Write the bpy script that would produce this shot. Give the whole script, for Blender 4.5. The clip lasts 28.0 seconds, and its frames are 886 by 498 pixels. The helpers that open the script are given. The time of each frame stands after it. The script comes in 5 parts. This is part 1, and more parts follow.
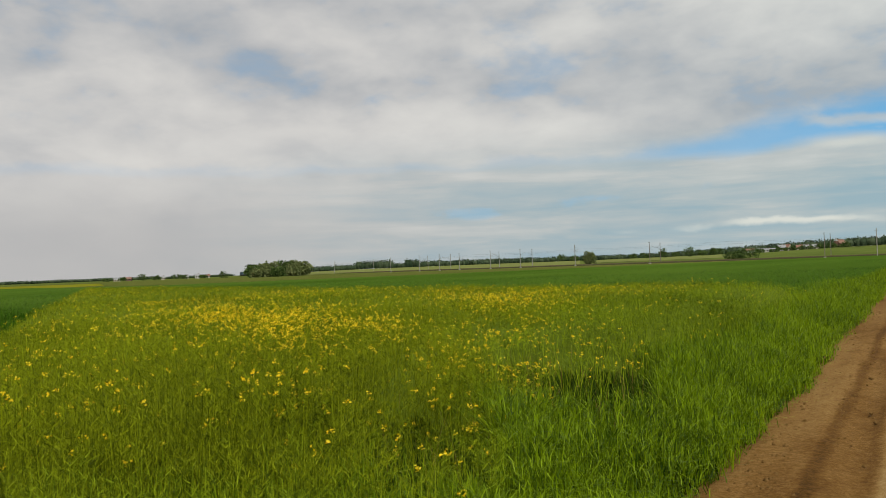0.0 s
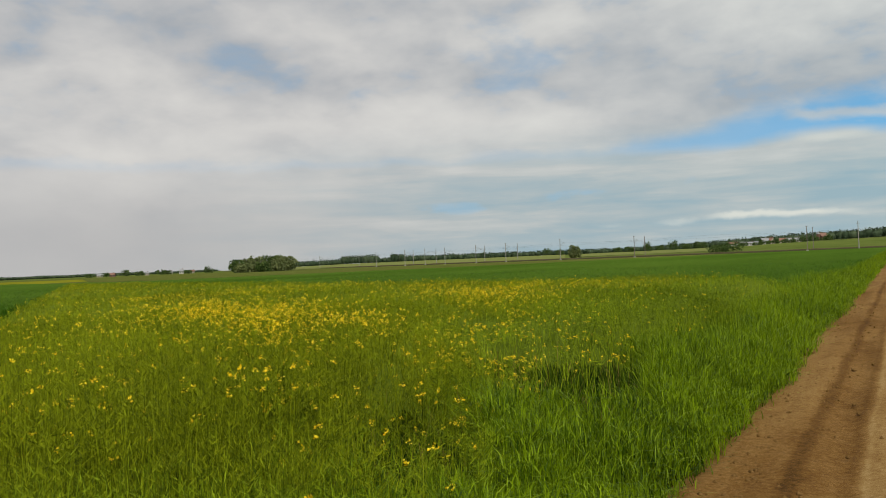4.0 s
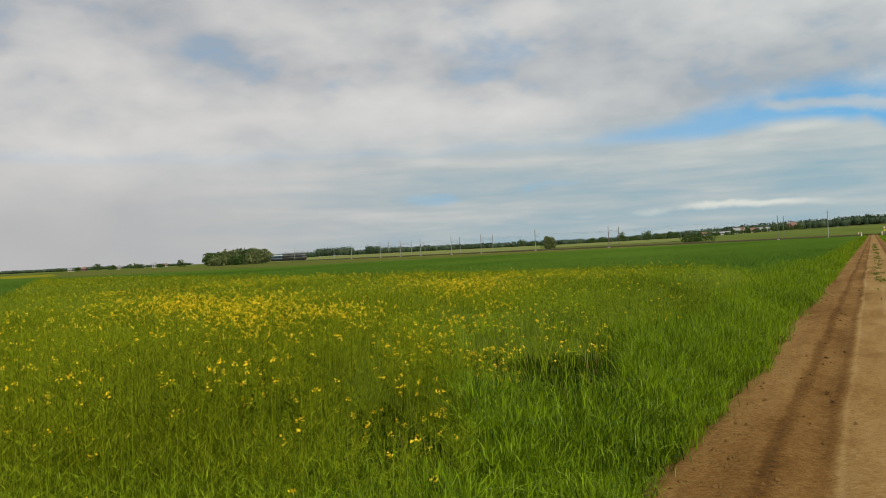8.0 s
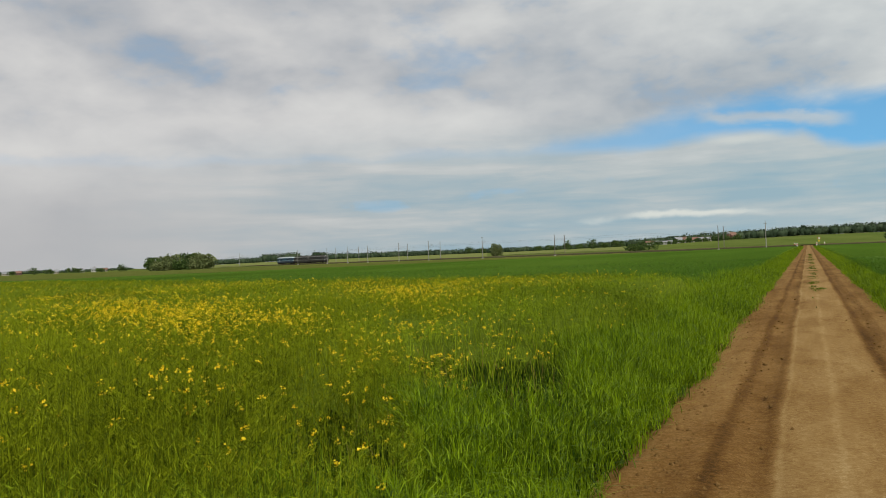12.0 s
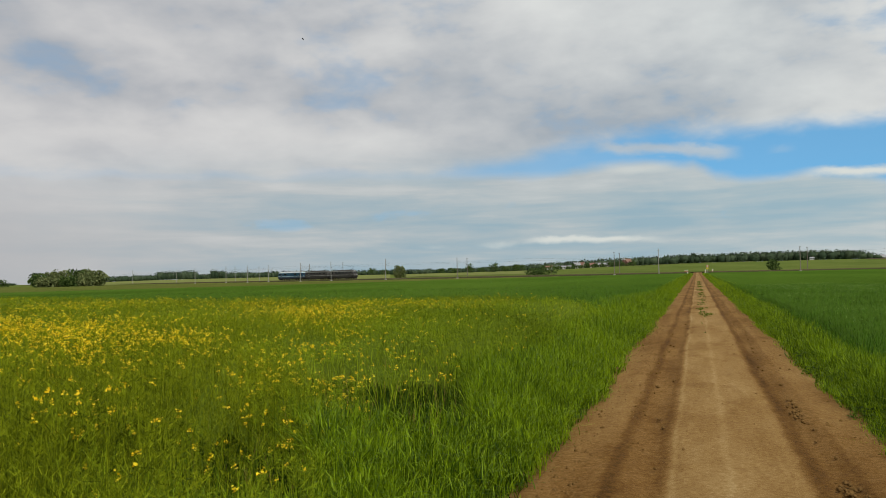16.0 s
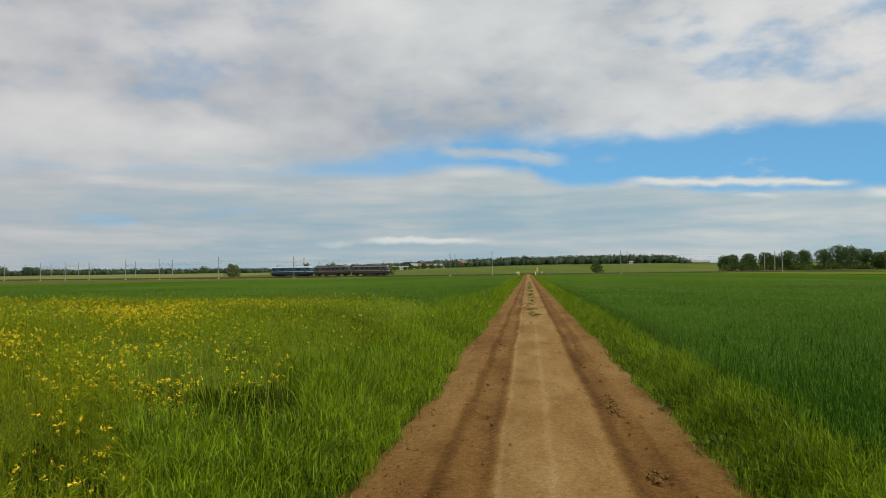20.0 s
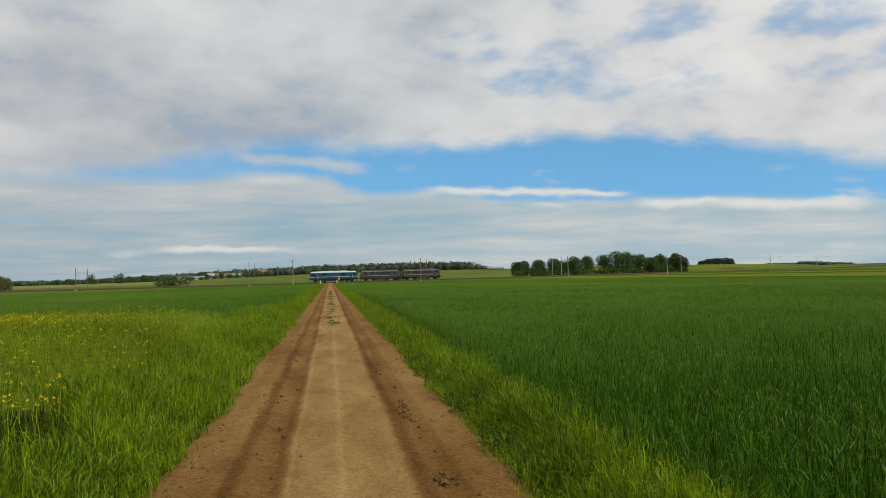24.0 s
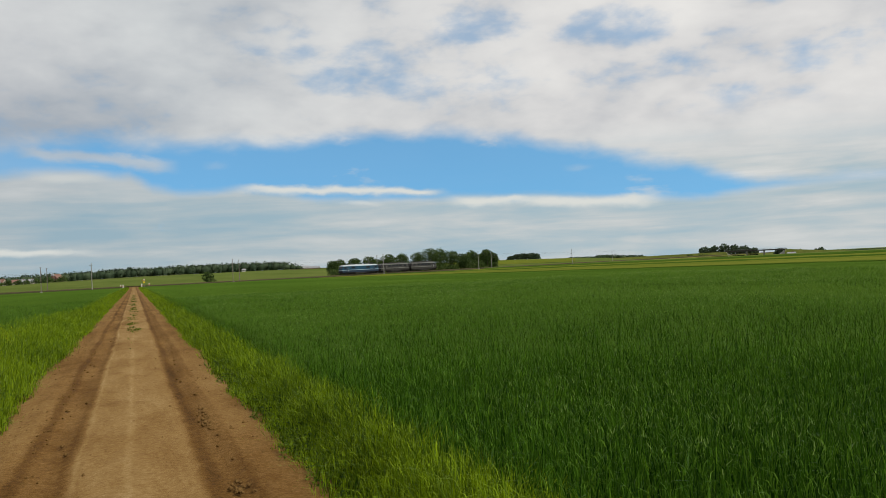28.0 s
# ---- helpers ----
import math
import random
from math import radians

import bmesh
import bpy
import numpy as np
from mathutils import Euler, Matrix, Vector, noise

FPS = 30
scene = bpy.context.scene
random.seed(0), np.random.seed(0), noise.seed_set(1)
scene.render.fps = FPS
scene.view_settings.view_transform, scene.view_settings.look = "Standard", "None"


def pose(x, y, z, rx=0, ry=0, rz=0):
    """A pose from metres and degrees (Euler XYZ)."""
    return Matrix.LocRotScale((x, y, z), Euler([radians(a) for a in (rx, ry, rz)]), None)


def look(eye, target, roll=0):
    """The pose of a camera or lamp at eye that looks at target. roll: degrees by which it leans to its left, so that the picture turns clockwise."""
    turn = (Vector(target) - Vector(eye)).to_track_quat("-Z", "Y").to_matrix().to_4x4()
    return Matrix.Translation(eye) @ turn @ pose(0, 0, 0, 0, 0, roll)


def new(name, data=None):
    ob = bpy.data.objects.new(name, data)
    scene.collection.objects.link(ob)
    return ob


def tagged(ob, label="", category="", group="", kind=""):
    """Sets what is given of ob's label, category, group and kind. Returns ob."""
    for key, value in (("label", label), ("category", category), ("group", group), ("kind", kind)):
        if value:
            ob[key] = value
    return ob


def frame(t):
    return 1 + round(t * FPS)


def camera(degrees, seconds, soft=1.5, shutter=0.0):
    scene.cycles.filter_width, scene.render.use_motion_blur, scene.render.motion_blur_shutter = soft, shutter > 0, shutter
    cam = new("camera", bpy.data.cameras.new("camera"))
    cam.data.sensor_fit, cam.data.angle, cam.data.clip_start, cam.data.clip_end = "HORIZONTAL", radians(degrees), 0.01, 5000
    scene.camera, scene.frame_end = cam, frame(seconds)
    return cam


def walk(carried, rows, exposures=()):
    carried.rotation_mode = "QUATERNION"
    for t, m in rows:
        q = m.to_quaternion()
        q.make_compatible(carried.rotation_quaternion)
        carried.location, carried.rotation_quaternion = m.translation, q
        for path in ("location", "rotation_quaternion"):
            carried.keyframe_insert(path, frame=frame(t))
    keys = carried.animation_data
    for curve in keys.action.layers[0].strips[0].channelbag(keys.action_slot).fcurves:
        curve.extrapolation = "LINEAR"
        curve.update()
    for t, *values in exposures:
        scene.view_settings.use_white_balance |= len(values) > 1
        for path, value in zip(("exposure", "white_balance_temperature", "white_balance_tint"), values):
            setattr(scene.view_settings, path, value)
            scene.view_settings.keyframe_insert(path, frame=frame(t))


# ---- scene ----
# the camera stands on the track and turns from the rape field to the wheat: seconds, turn, tilt, lean, step to the side
VIEW = [
    (0, 30.49, 1.31, -2.13, -0.05), (0.5, 30.65, 1.42, -2.08, -0.05), (1, 30.65, 1.46, -2.34, -0.05), (1.5, 30.65, 1.40, -2.29, -0.06),
    (2, 30.60, 1.33, -2.41, -0.06), (2.5, 30.38, 1.24, -2.17, -0.06), (3, 29.81, 0.95, -2.32, -0.06), (3.5, 29.52, 0.94, -2.46, -0.06),
    (5.5, 29.45, 0.54, -1.94, -0.07), (6, 29.01, 0.59, -2.29, -0.07), (6.5, 28.88, 0.47, -2.09, -0.08), (7, 28.66, 0.49, -2.20, -0.09),
    (7.5, 28.26, 0.38, -2.72, -0.09), (8, 27.78, 0.22, -2.76, -0.10), (8.5, 27.55, 0.34, -2.71, -0.10), (9, 27.44, 0.56, -2.83, -0.10),
    (9.5, 27.32, 0.52, -2.57, -0.10), (10, 27.20, 0.56, -2.55, -0.11), (10.5, 27.02, 0.66, -2.70, -0.11), (11, 26.53, 0.62, -2.94, -0.11),
    (11.5, 25.24, 0.41, -2.73, -0.11), (12, 24.08, 0.53, -2.28, -0.11), (12.5, 22.84, 1.15, -2.28, -0.11), (14.5, 20.41, 2.11, -1.58, -0.12),
    (15, 19.59, 1.96, -1.90, -0.13), (15.5, 18.78, 1.95, -1.59, -0.13), (16, 17.25, 1.84, -1.29, -0.13), (16.5, 16.10, 1.93, -1.44, -0.14),
    (17, 15.13, 2.00, -1.35, -0.14), (17.5, 14.35, 2.00, -1.31, -0.14), (18, 13.21, 1.96, -1.32, -0.13), (18.5, 12.14, 2.03, -1.29, -0.12),
    (19, 10.51, 1.99, -1.32, -0.12), (19.5, 7.90, 1.87, -0.55, -0.12), (20, 5.91, 1.65, -0.72, -0.11), (20.5, 3.81, 1.94, -1.51, -0.10),
    (21, 2.14, 1.79, -1.63, -0.08), (21.5, 0.58, 1.72, -1.98, -0.07), (23.5, -5.71, 1.97, -1.62, -0.01), (24, -7.96, 1.94, -1.59, 0.00),
    (24.5, -10.00, 1.73, -1.91, 0.01), (25, -11.31, 1.65, -2.08, 0.03), (25.5, -12.47, 1.59, -1.83, 0.05), (26, -14.76, 1.53, -2.07, 0.08),
    (26.5, -17.33, 1.44, -1.70, 0.10), (27, -18.72, 1.41, -1.92, 0.12), (27.5, -19.99, 1.36, -2.25, 0.15), (28, -20.82, 1.33, -2.92, 0.17),
]
EYE = 1.65


def turned(turn, tilt, lean, x):
    return Matrix.Translation((x, 0, EYE)) @ pose(0, 0, 0, 0, 0, turn) @ pose(0, 0, 0, 90 + tilt) @ pose(0, 0, 0, 0, 0, lean)


cam = camera(57.0, 28.0, soft=0.6)
walk(cam, [(t, turned(a, b, c, x)) for t, a, b, c, x in VIEW], [(0.0, -0.17, 6620, 2), (15.0, -0.20, 6420, 3), (28.0, -0.22, 6400, 5)])

# ---- sky and sun ----
SUN_TURN, SUN_HIGH = -138.0, 46.0      # degrees to the left of the track, degrees up


def node_tree(tree):
    tree.nodes.clear()

    def add(kind, **kw):
        n = tree.nodes.new("ShaderNode" + kind)
        for k, v in kw.items():
            if k == "op":
                n.operation = v
            elif k == "blend":
                n.blend_type = v
            else:
                n.inputs[k.replace("_", " ")].default_value = v
        return n

    def link(a, b):
        tree.links.new(a, b)
    return add, link


def calc(add, link, op, a, b=None, c=None):
    """A maths node; a, b, c: sockets or numbers."""
    n = add("Math", op=op)
    for i, v in enumerate((a, b, c)):
        if v is None:
            continue
        if isinstance(v, (int, float)):
            n.inputs[i].default_value = v
        else:
            link(v, n.inputs[i])
    return n.outputs[0]


def ramp(add, link, src, stops):
    n = add("ValToRGB")
    e = n.color_ramp.elements
    while len(e) < len(stops):
        e.new(0.5)
    for el, (p, c) in zip(e, stops):
        el.position = p
        el.color = c if len(c) == 4 else (*c, 1)
    link(src, n.inputs[0])
    return n.outputs[0]


def step(add, link, v, lo, hi):
    n = add("MapRange")
    n.interpolation_type = "SMOOTHSTEP"
    link(v, n.inputs[0])
    n.inputs[1].default_value, n.inputs[2].default_value = lo, hi
    return n.outputs[0]


def make_sky():
    world = bpy.data.worlds.new("sky")
    world.use_nodes = True
    scene.world = world
    add, link = node_tree(world.node_tree)
    sky = add("TexSky")
    sky.sky_type, sky.sun_disc = "NISHITA", False
    sky.sun_elevation, sky.sun_rotation = radians(SUN_HIGH), radians(-SUN_TURN)
    sky.air_density, sky.dust_density, sky.ozone_density = 1.1, 0.2, 3.0
    co = add("TexCoord").outputs["Generated"]
    up = add("VectorMath", op="ADD")          # the clear sky shows the deeper blue of higher up
    link(co, up.inputs[0])
    up.inputs[1].default_value = (0, 0, 0.28)
    unit = add("VectorMath", op="NORMALIZE")
    link(up.outputs[0], unit.inputs[0])
    link(unit.outputs[0], sky.inputs["Vector"])
    sep = add("SeparateXYZ")
    link(co, sep.inputs[0])
    x, y, z = sep.outputs

    def mul(a, b):
        return calc(add, link, "MULTIPLY", a, b)

    def plus(a, b):
        return calc(add, link, "ADD", a, b)

    def puffs(scale, flat, detail, rough, seed, warp=0.0):
        """Cloud texture over the dome; flat squashes it towards level layers."""
        v = add("CombineXYZ")
        link(x, v.inputs[0]), link(y, v.inputs[1]), link(mul(z, flat), v.inputs[2])
        n = add("TexNoise")
        n.noise_dimensions = "4D"
        n.inputs["W"].default_value = seed
        n.inputs["Scale"].default_value, n.inputs["Detail"].default_value, n.inputs["Roughness"].default_value = scale, detail, rough
        n.inputs["Distortion"].default_value = warp
        link(v.outputs[0], n.inputs["Vector"])
        return n.outputs[0]
    large, small, fluff, layer = puffs(3.2, 2.0, 3, 0.5, 3.1, 0.4), puffs(8.0, 2.0, 4, 0.5, 7.7, 0.25), puffs(17.0, 2.1, 4, 0.52, 1.4, 0.2), puffs(5.0, 9.0, 5, 0.55, 12.3, 0.3)
    shred = puffs(34.0, 2.2, 4, 0.55, 5.2, 0.3)
    turn = mul(calc(add, link, "ARCTAN2", mul(x, -1.0), y), 57.296)   # degrees left of the track
    high = mul(calc(add, link, "ARCSINE", z), 57.296)

    def along(stops):
        """A number that changes with the direction: (degrees left, value up to 20)."""
        s = sorted((a / 120 + 0.5, v / 20) for a, v in stops)
        n = add("MapRange")
        link(turn, n.inputs[0])
        n.inputs[1].default_value, n.inputs[2].default_value = -60.0, 60.0
        return mul(ramp(add, link, n.outputs[0], [(p, (v, v, v)) for p, v in s]), 20.0)
    # the opening in the deck: a band of clear sky low over the far end of the track and to its right
    roof = along([(18.4, 7.2), (16.8, 7.5), (12, 8.1), (8.4, 9.0), (5.2, 9.4), (1, 9.6), (-3, 9.55), (-8.2, 9.6), (-14, 9.9), (-21, 9.7), (-25.8, 9.2), (-29.7, 8.3), (-36.5, 7.0), (-40.8, 5.6), (-45.8, 4.6)])
    sill = along([(18.4, 6.9), (16, 6.7), (11.6, 6.4), (8.4, 6.7), (5.7, 7.2), (2, 7.2), (0, 6.95), (-1.4, 6.1), (-3, 5.9), (-7.2, 6.0), (-12.2, 5.3), (-20.8, 4.9), (-28, 4.6), (-35.2, 4.0), (-38.9, 3.7), (-42, 4.2)])
    sway = plus(mul(plus(small, -0.5), 2.2), mul(plus(fluff, -0.5), 1.8))
    level = plus(high, sway)
    below, above = calc(add, link, "SUBTRACT", roof, level), calc(add, link, "SUBTRACT", plus(high, mul(sway, 0.55)), sill)
    gap = mul(step(add, link, below, -0.5, 1.1), step(add, link, above, -0.35, 0.6))
    gap = mul(gap, plus(0.55, mul(step(add, link, turn, 17.0, -1.0), 0.42)))
    # small clouds afloat in it
    gap = mul(gap, calc(add, link, "SUBTRACT", 1.0, mul(step(add, link, plus(mul(layer, 0.4), mul(fluff, 0.6)), 0.57, 0.70), 0.6)))
    # holes higher up
    near_hole = None
    for a, e, w, h, k in ((25.2, 14.9, 2.2, 1.2, 1.0), (23.3, 13.7, 1.8, 0.8, 0.9), (24.5, 12.3, 1.4, 0.6, 0.6), (20.5, 18.3, 2.5, 0.9, 0.5), (33.5, 11.4, 1.6, 0.8, 0.55), (42.5, 13.4, 2.6, 1.1, 0.5), (56.2, 11.1, 2.6, 1.0, 0.5), (-14.2, 13.6, 2.2, 1.0, 0.9), (-16.8, 14.7, 2.0, 0.8, 0.9), (-19, 12.8, 1.8, 0.6, 0.8), (-10.5, 15.6, 2.2, 0.9, 0.7), (-9.6, 10.6, 1.6, 0.4, 0.5), (-26, 12.8, 2.6, 0.6, 0.6), (-34, 15.7, 3.2, 0.8, 0.9), (-40.3, 9.9, 2.0, 0.8, 1.0), (-44.2, 9.4, 1.8, 0.8, 1.0), (-47.9, 12.2, 2.6, 1.0, 0.8), (-24, 16.4, 3.0, 0.7, 0.7), (28.5, 3.7, 3.0, 0.30, 0.7), (19.6, 4.2, 2.2, 0.28, 0.6), (14, 4.7, 2.0, 0.3, 0.4), (-2.1, 3.7, 2.0, 0.25, 0.5)):
        u, v = mul(plus(turn, -float(a)), 0.75 / w), mul(plus(high, -float(e)), 0.75 / h)
        g = mul(step(add, link, plus(mul(u, u), mul(v, v)), 2.4, 0.0), float(k))
        near_hole = g if near_hole is None else calc(add, link, "MAXIMUM", near_hole, g)
    breaks = plus(mul(small, 0.36), plus(mul(fluff, 0.30), plus(mul(shred, 0.18), mul(large, 0.16))))
    ragged = mul(step(add, link, calc(add, link, "SUBTRACT", breaks, plus(mul(near_hole, 0.095), mul(mul(step(add, link, turn, -4.0, -18.0), step(add, link, high, 9.5, 12.5)), 0.040))), 0.475, 0.315), step(add, link, high, 8.5, 11.0))
    wisps = mul(step(add, link, calc(add, link, "SUBTRACT", fluff, mul(near_hole, 0.15)), 0.46, 0.33), mul(near_hole, step(add, link, high, 9.0, 6.0)))
    holes = mul(plus(ragged, wisps), plus(0.30, mul(step(add, link, turn, 30.0, -20.0), 0.26)))
    clear = calc(add, link, "MINIMUM", 0.96, plus(gap, holes))
    # the deck: soft mottled grey, brighter and puffier to the right
    tone = plus(mul(large, 0.48), plus(mul(small, 0.37), mul(fluff, 0.15)))
    tone = ramp(add, link, tone, [(0.37, (0.455, 0.490, 0.545)), (0.45, (0.59, 0.602, 0.632)), (0.53, (0.725, 0.722, 0.73)), (0.64, (0.85, 0.84, 0.83))])
    calm = add("MixRGB")
    link(mul(step(add, link, high, 9.0, 2.0), 0.85), calm.inputs[0])
    link(tone, calm.inputs[1])
    calm.inputs[2].default_value = (0.565, 0.565, 0.58, 1)
    tone = calm.outputs[0]
    # milky grey-blue low down ahead, with faint level layers
    haze = ramp(add, link, plus(mul(layer, 0.75), mul(small, 0.25)), [(0.38, (0.365, 0.510, 0.60)), (0.48, (0.465, 0.560, 0.612)), (0.56, (0.575, 0.622, 0.642)), (0.68, (0.72, 0.735, 0.735))])
    milk = add("MixRGB")
    link(mul(mul(step(add, link, high, 10.0, 4.5), step(add, link, turn, 52.0, 24.0)), 0.92), milk.inputs[0])
    link(tone, milk.inputs[1]), link(haze, milk.inputs[2])
    blue = add("MixRGB", blend="MULTIPLY")
    blue.inputs[0].default_value = 1.0
    link(sky.outputs[0], blue.inputs[1])
    blue.inputs[2].default_value = (0.140, 0.210, 0.212, 1)
    # the deck is warmer grey to the left
    warm = add("MixRGB", blend="MULTIPLY")
    warm.inputs[0].default_value = 1.0
    link(milk.outputs[0], warm.inputs[1])
    link(ramp(add, link, step(add, link, turn, -35.0, 45.0), [(0.0, (1.15, 1.10, 1.09)), (0.35, (0.985, 0.99, 1.01)), (1.0, (0.97, 0.925, 0.945))]), warm.inputs[2])
    # bright flat cloud edges low over the fields
    edge = None
    for a0, a1, e0, e1, thick, force in ((12.2, 2.6, 2.15, 2.1, 0.34, 0.85), (15.4, 11.4, 2.1, 2.1, 0.26, 0.6), (19.6, 16.4, 2.1, 2.0, 0.26, 0.55), (-6.0, -22.0, 6.1, 5.2, 0.42, 0.95), (-20.5, -37.0, 4.75, 3.8, 0.55, 0.95), (-13.0, -17.5, 4.8, 4.7, 0.22, 0.6), (6.6, 0.6, 7.2, 6.95, 0.55, 0.45), (-29.2, -31.8, 6.5, 6.5, 0.30, 0.75), (9.5, 1.5, 2.15, 2.05, 0.3, 0.6)):
        mid = plus(float(e0), mul(plus(turn, -float(a0)), (e1 - e0) / (a1 - a0)))
        off = calc(add, link, "ABSOLUTE", calc(add, link, "SUBTRACT", high, plus(mid, mul(plus(fluff, -0.5), 1.2))))
        run = mul(step(add, link, turn, a0, a0 - 2.5), step(add, link, turn, a1, a1 + 2.5))
        s = mul(mul(step(add, link, off, thick, thick * 0.1), run), mul(step(add, link, small, 0.34, 0.54), force))
        edge = s if edge is None else calc(add, link, "MAXIMUM", edge, s)
    # grey shreds afloat in the opening
    for a0, a1, e0, e1, thick, force in ((7.2, -3.4, 8.75, 7.65, 0.55, 0.75), (-4.4, -6.6, 7.8, 7.75, 0.4, 0.5)):
        mid = plus(float(e0), mul(plus(turn, -float(a0)), (e1 - e0) / (a1 - a0)))
        off = calc(add, link, "ABSOLUTE", calc(add, link, "SUBTRACT", high, plus(mid, mul(plus(fluff, -0.5), 1.6))))
        run = mul(step(add, link, turn, a0, a0 - 2.0), step(add, link, turn, a1, a1 + 2.0))
        clear = mul(clear, calc(add, link, "SUBTRACT", 1.0, mul(mul(step(add, link, off, thick, thick * 0.1), run), force)))
    bright = add("MixRGB")
    link(edge, bright.inputs[0]), link(warm.outputs[0], bright.inputs[1])
    bright.inputs[2].default_value = (0.85, 0.83, 0.795, 1)
    clear = mul(clear, calc(add, link, "SUBTRACT", 1.0, edge))
    mix = add("MixRGB")
    link(clear, mix.inputs[0]), link(bright.outputs[0], mix.inputs[1]), link(blue.outputs[0], mix.inputs[2])
    bg, out = add("Background"), add("OutputWorld")
    bg.inputs[1].default_value = 1.0
    link(mix.outputs[0], bg.inputs[0]), link(bg.outputs[0], out.inputs[0])


make_sky()
sun = new("sun", bpy.data.lights.new("sun", "SUN"))
sun.data.energy, sun.data.angle, sun.data.color = 3.5, radians(3), (1.0, 0.95, 0.86)
a, b = radians(SUN_TURN), radians(SUN_HIGH)
sun.matrix_world = look((-math.sin(a) * math.cos(b) * 50, math.cos(a) * math.cos(b) * 50, math.sin(b) * 50), (0, 0, 0))

# ---- materials ----
def material(name, build):
    m = bpy.data.materials.new(name)
    m.use_nodes = True
    add, link = node_tree(m.node_tree)
    out = add("OutputMaterial")
    link(build(add, link), out.inputs[0])
    return m


def noise_at(add, link, scale, detail=4, rough=0.55, stretch=None):
    co = add("TexCoord").outputs["Object"]
    if stretch:
        mp = add("Mapping")
        mp.inputs["Scale"].default_value = stretch
        link(co, mp.inputs[0])
        co = mp.outputs[0]
    n = add("TexNoise", Scale=scale, Detail=detail, Roughness=rough)
    link(co, n.inputs["Vector"])
    return n.outputs[0]


def surface(add, link, colour, rough=0.8, metal=0.0, bump=None, depth=0.01, spec=0.3):
    b = add("BsdfPrincipled", Roughness=rough, Metallic=metal)
    b.inputs["Specular IOR Level"].default_value = spec
    if isinstance(colour, tuple):
        b.inputs["Base Color"].default_value = (*colour, 1)
    else:
        link(colour, b.inputs["Base Color"])
    if bump is not None:
        n = add("Bump", Distance=depth, Strength=1.0)
        link(bump, n.inputs["Height"])
        link(n.outputs[0], b.inputs["Normal"])
    return b.outputs[0]


def two_tone(name, a, b, scale=3.0, rough=0.8, metal=0.0, grain=None, depth=0.004, spec=0.3):
    """A surface whose colour wanders between a and b, with a fine grain."""
    def build(add, link):
        n = noise_at(add, link, scale, 5)
        g = noise_at(add, link, grain or scale * 9, 3)
        v = calc(add, link, "ADD", calc(add, link, "MULTIPLY", n, 0.7), calc(add, link, "MULTIPLY", g, 0.3))
        return surface(add, link, ramp(add, link, v, [(0.36, a), (0.64, b)]), rough, metal, g, depth, spec)
    return material(name, build)


def leafy(name, dark, light, patch=0.25, through_light=0.35, rough=0.6, dry=None, gloss=0.15):
    """Blades and leaves: each its own shade, wandering over the field, letting some light through."""
    def build(add, link):
        isl = add("NewGeometry").outputs["Random Per Island"]
        n = noise_at(add, link, patch, 3)
        v = calc(add, link, "ADD", calc(add, link, "MULTIPLY", isl, 0.55), calc(add, link, "MULTIPLY", n, 0.5))
        stops = [(0.24, dark), (0.80, light)] + ([(0.985, light), (1.0, dry)] if dry else [])
        c = ramp(add, link, v, stops)
        b = surface(add, link, c, rough, spec=gloss)
        t = add("BsdfTranslucent")
        link(c, t.inputs[0])
        mix = add("MixShader")
        mix.inputs[0].default_value = through_light
        link(b, mix.inputs[1]), link(t.outputs[0], mix.inputs[2])
        return mix.outputs[0]
    return material(name, build)


M = {}
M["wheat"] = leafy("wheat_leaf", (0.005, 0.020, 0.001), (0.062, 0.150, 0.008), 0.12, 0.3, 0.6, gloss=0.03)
# lighter copy of the leaf colour, painting the light caught by the tips
M["lit_wheat_tip"] = leafy("lit_wheat_leaf", (0.010, 0.038, 0.002), (0.110, 0.218, 0.014), 0.12, 0.3, 0.5, gloss=0.08)
M["grass"] = leafy("verge_grass", (0.013, 0.044, 0.001), (0.264, 0.372, 0.008), 0.8, 0.33, 0.5, gloss=0.13)
M["rape"] = leafy("rape_stem", (0.017, 0.032, 0.001), (0.320, 0.370, 0.012), 0.3, 0.28, 0.6, gloss=0.06)
M["green_rape"] = leafy("green_rape_stem", (0.018, 0.039, 0.002), (0.307, 0.391, 0.015), 0.3, 0.3, 0.6, gloss=0.06)
M["petal"] = leafy("rape_petal", (0.82, 0.50, 0.003), (0.95, 0.74, 0.03), 0.5, 0.25)
M["ear"] = leafy("wheat_ear", (0.076, 0.143, 0.021), (0.202, 0.302, 0.063), 0.3, 0.2)
M["broad"] = leafy("weed_leaf", (0.014, 0.034, 0.002), (0.125, 0.180, 0.010), 0.8, 0.3, 0.6, gloss=0.05)
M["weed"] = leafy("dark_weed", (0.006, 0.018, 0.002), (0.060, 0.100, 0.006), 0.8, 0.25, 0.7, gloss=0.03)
M["straw"] = leafy("withered_stalk", (0.101, 0.063, 0.013), (0.286, 0.210, 0.050), 0.8, 0.2)


def field_material(name, dark, light, stretch=(1, 1, 1), scale=0.06, fine=6.0):
    def build(add, link):
        n = noise_at(add, link, scale, 5, 0.6, stretch)
        g = noise_at(add, link, fine, 5, 0.7)
        v = calc(add, link, "ADD", calc(add, link, "MULTIPLY", n, 0.6), calc(add, link, "MULTIPLY", g, 0.4))
        return surface(add, link, ramp(add, link, v, [(0.3, dark), (0.7, light)]), 1.0, 0, g, 0.15, 0.0)
    return material(name, build)


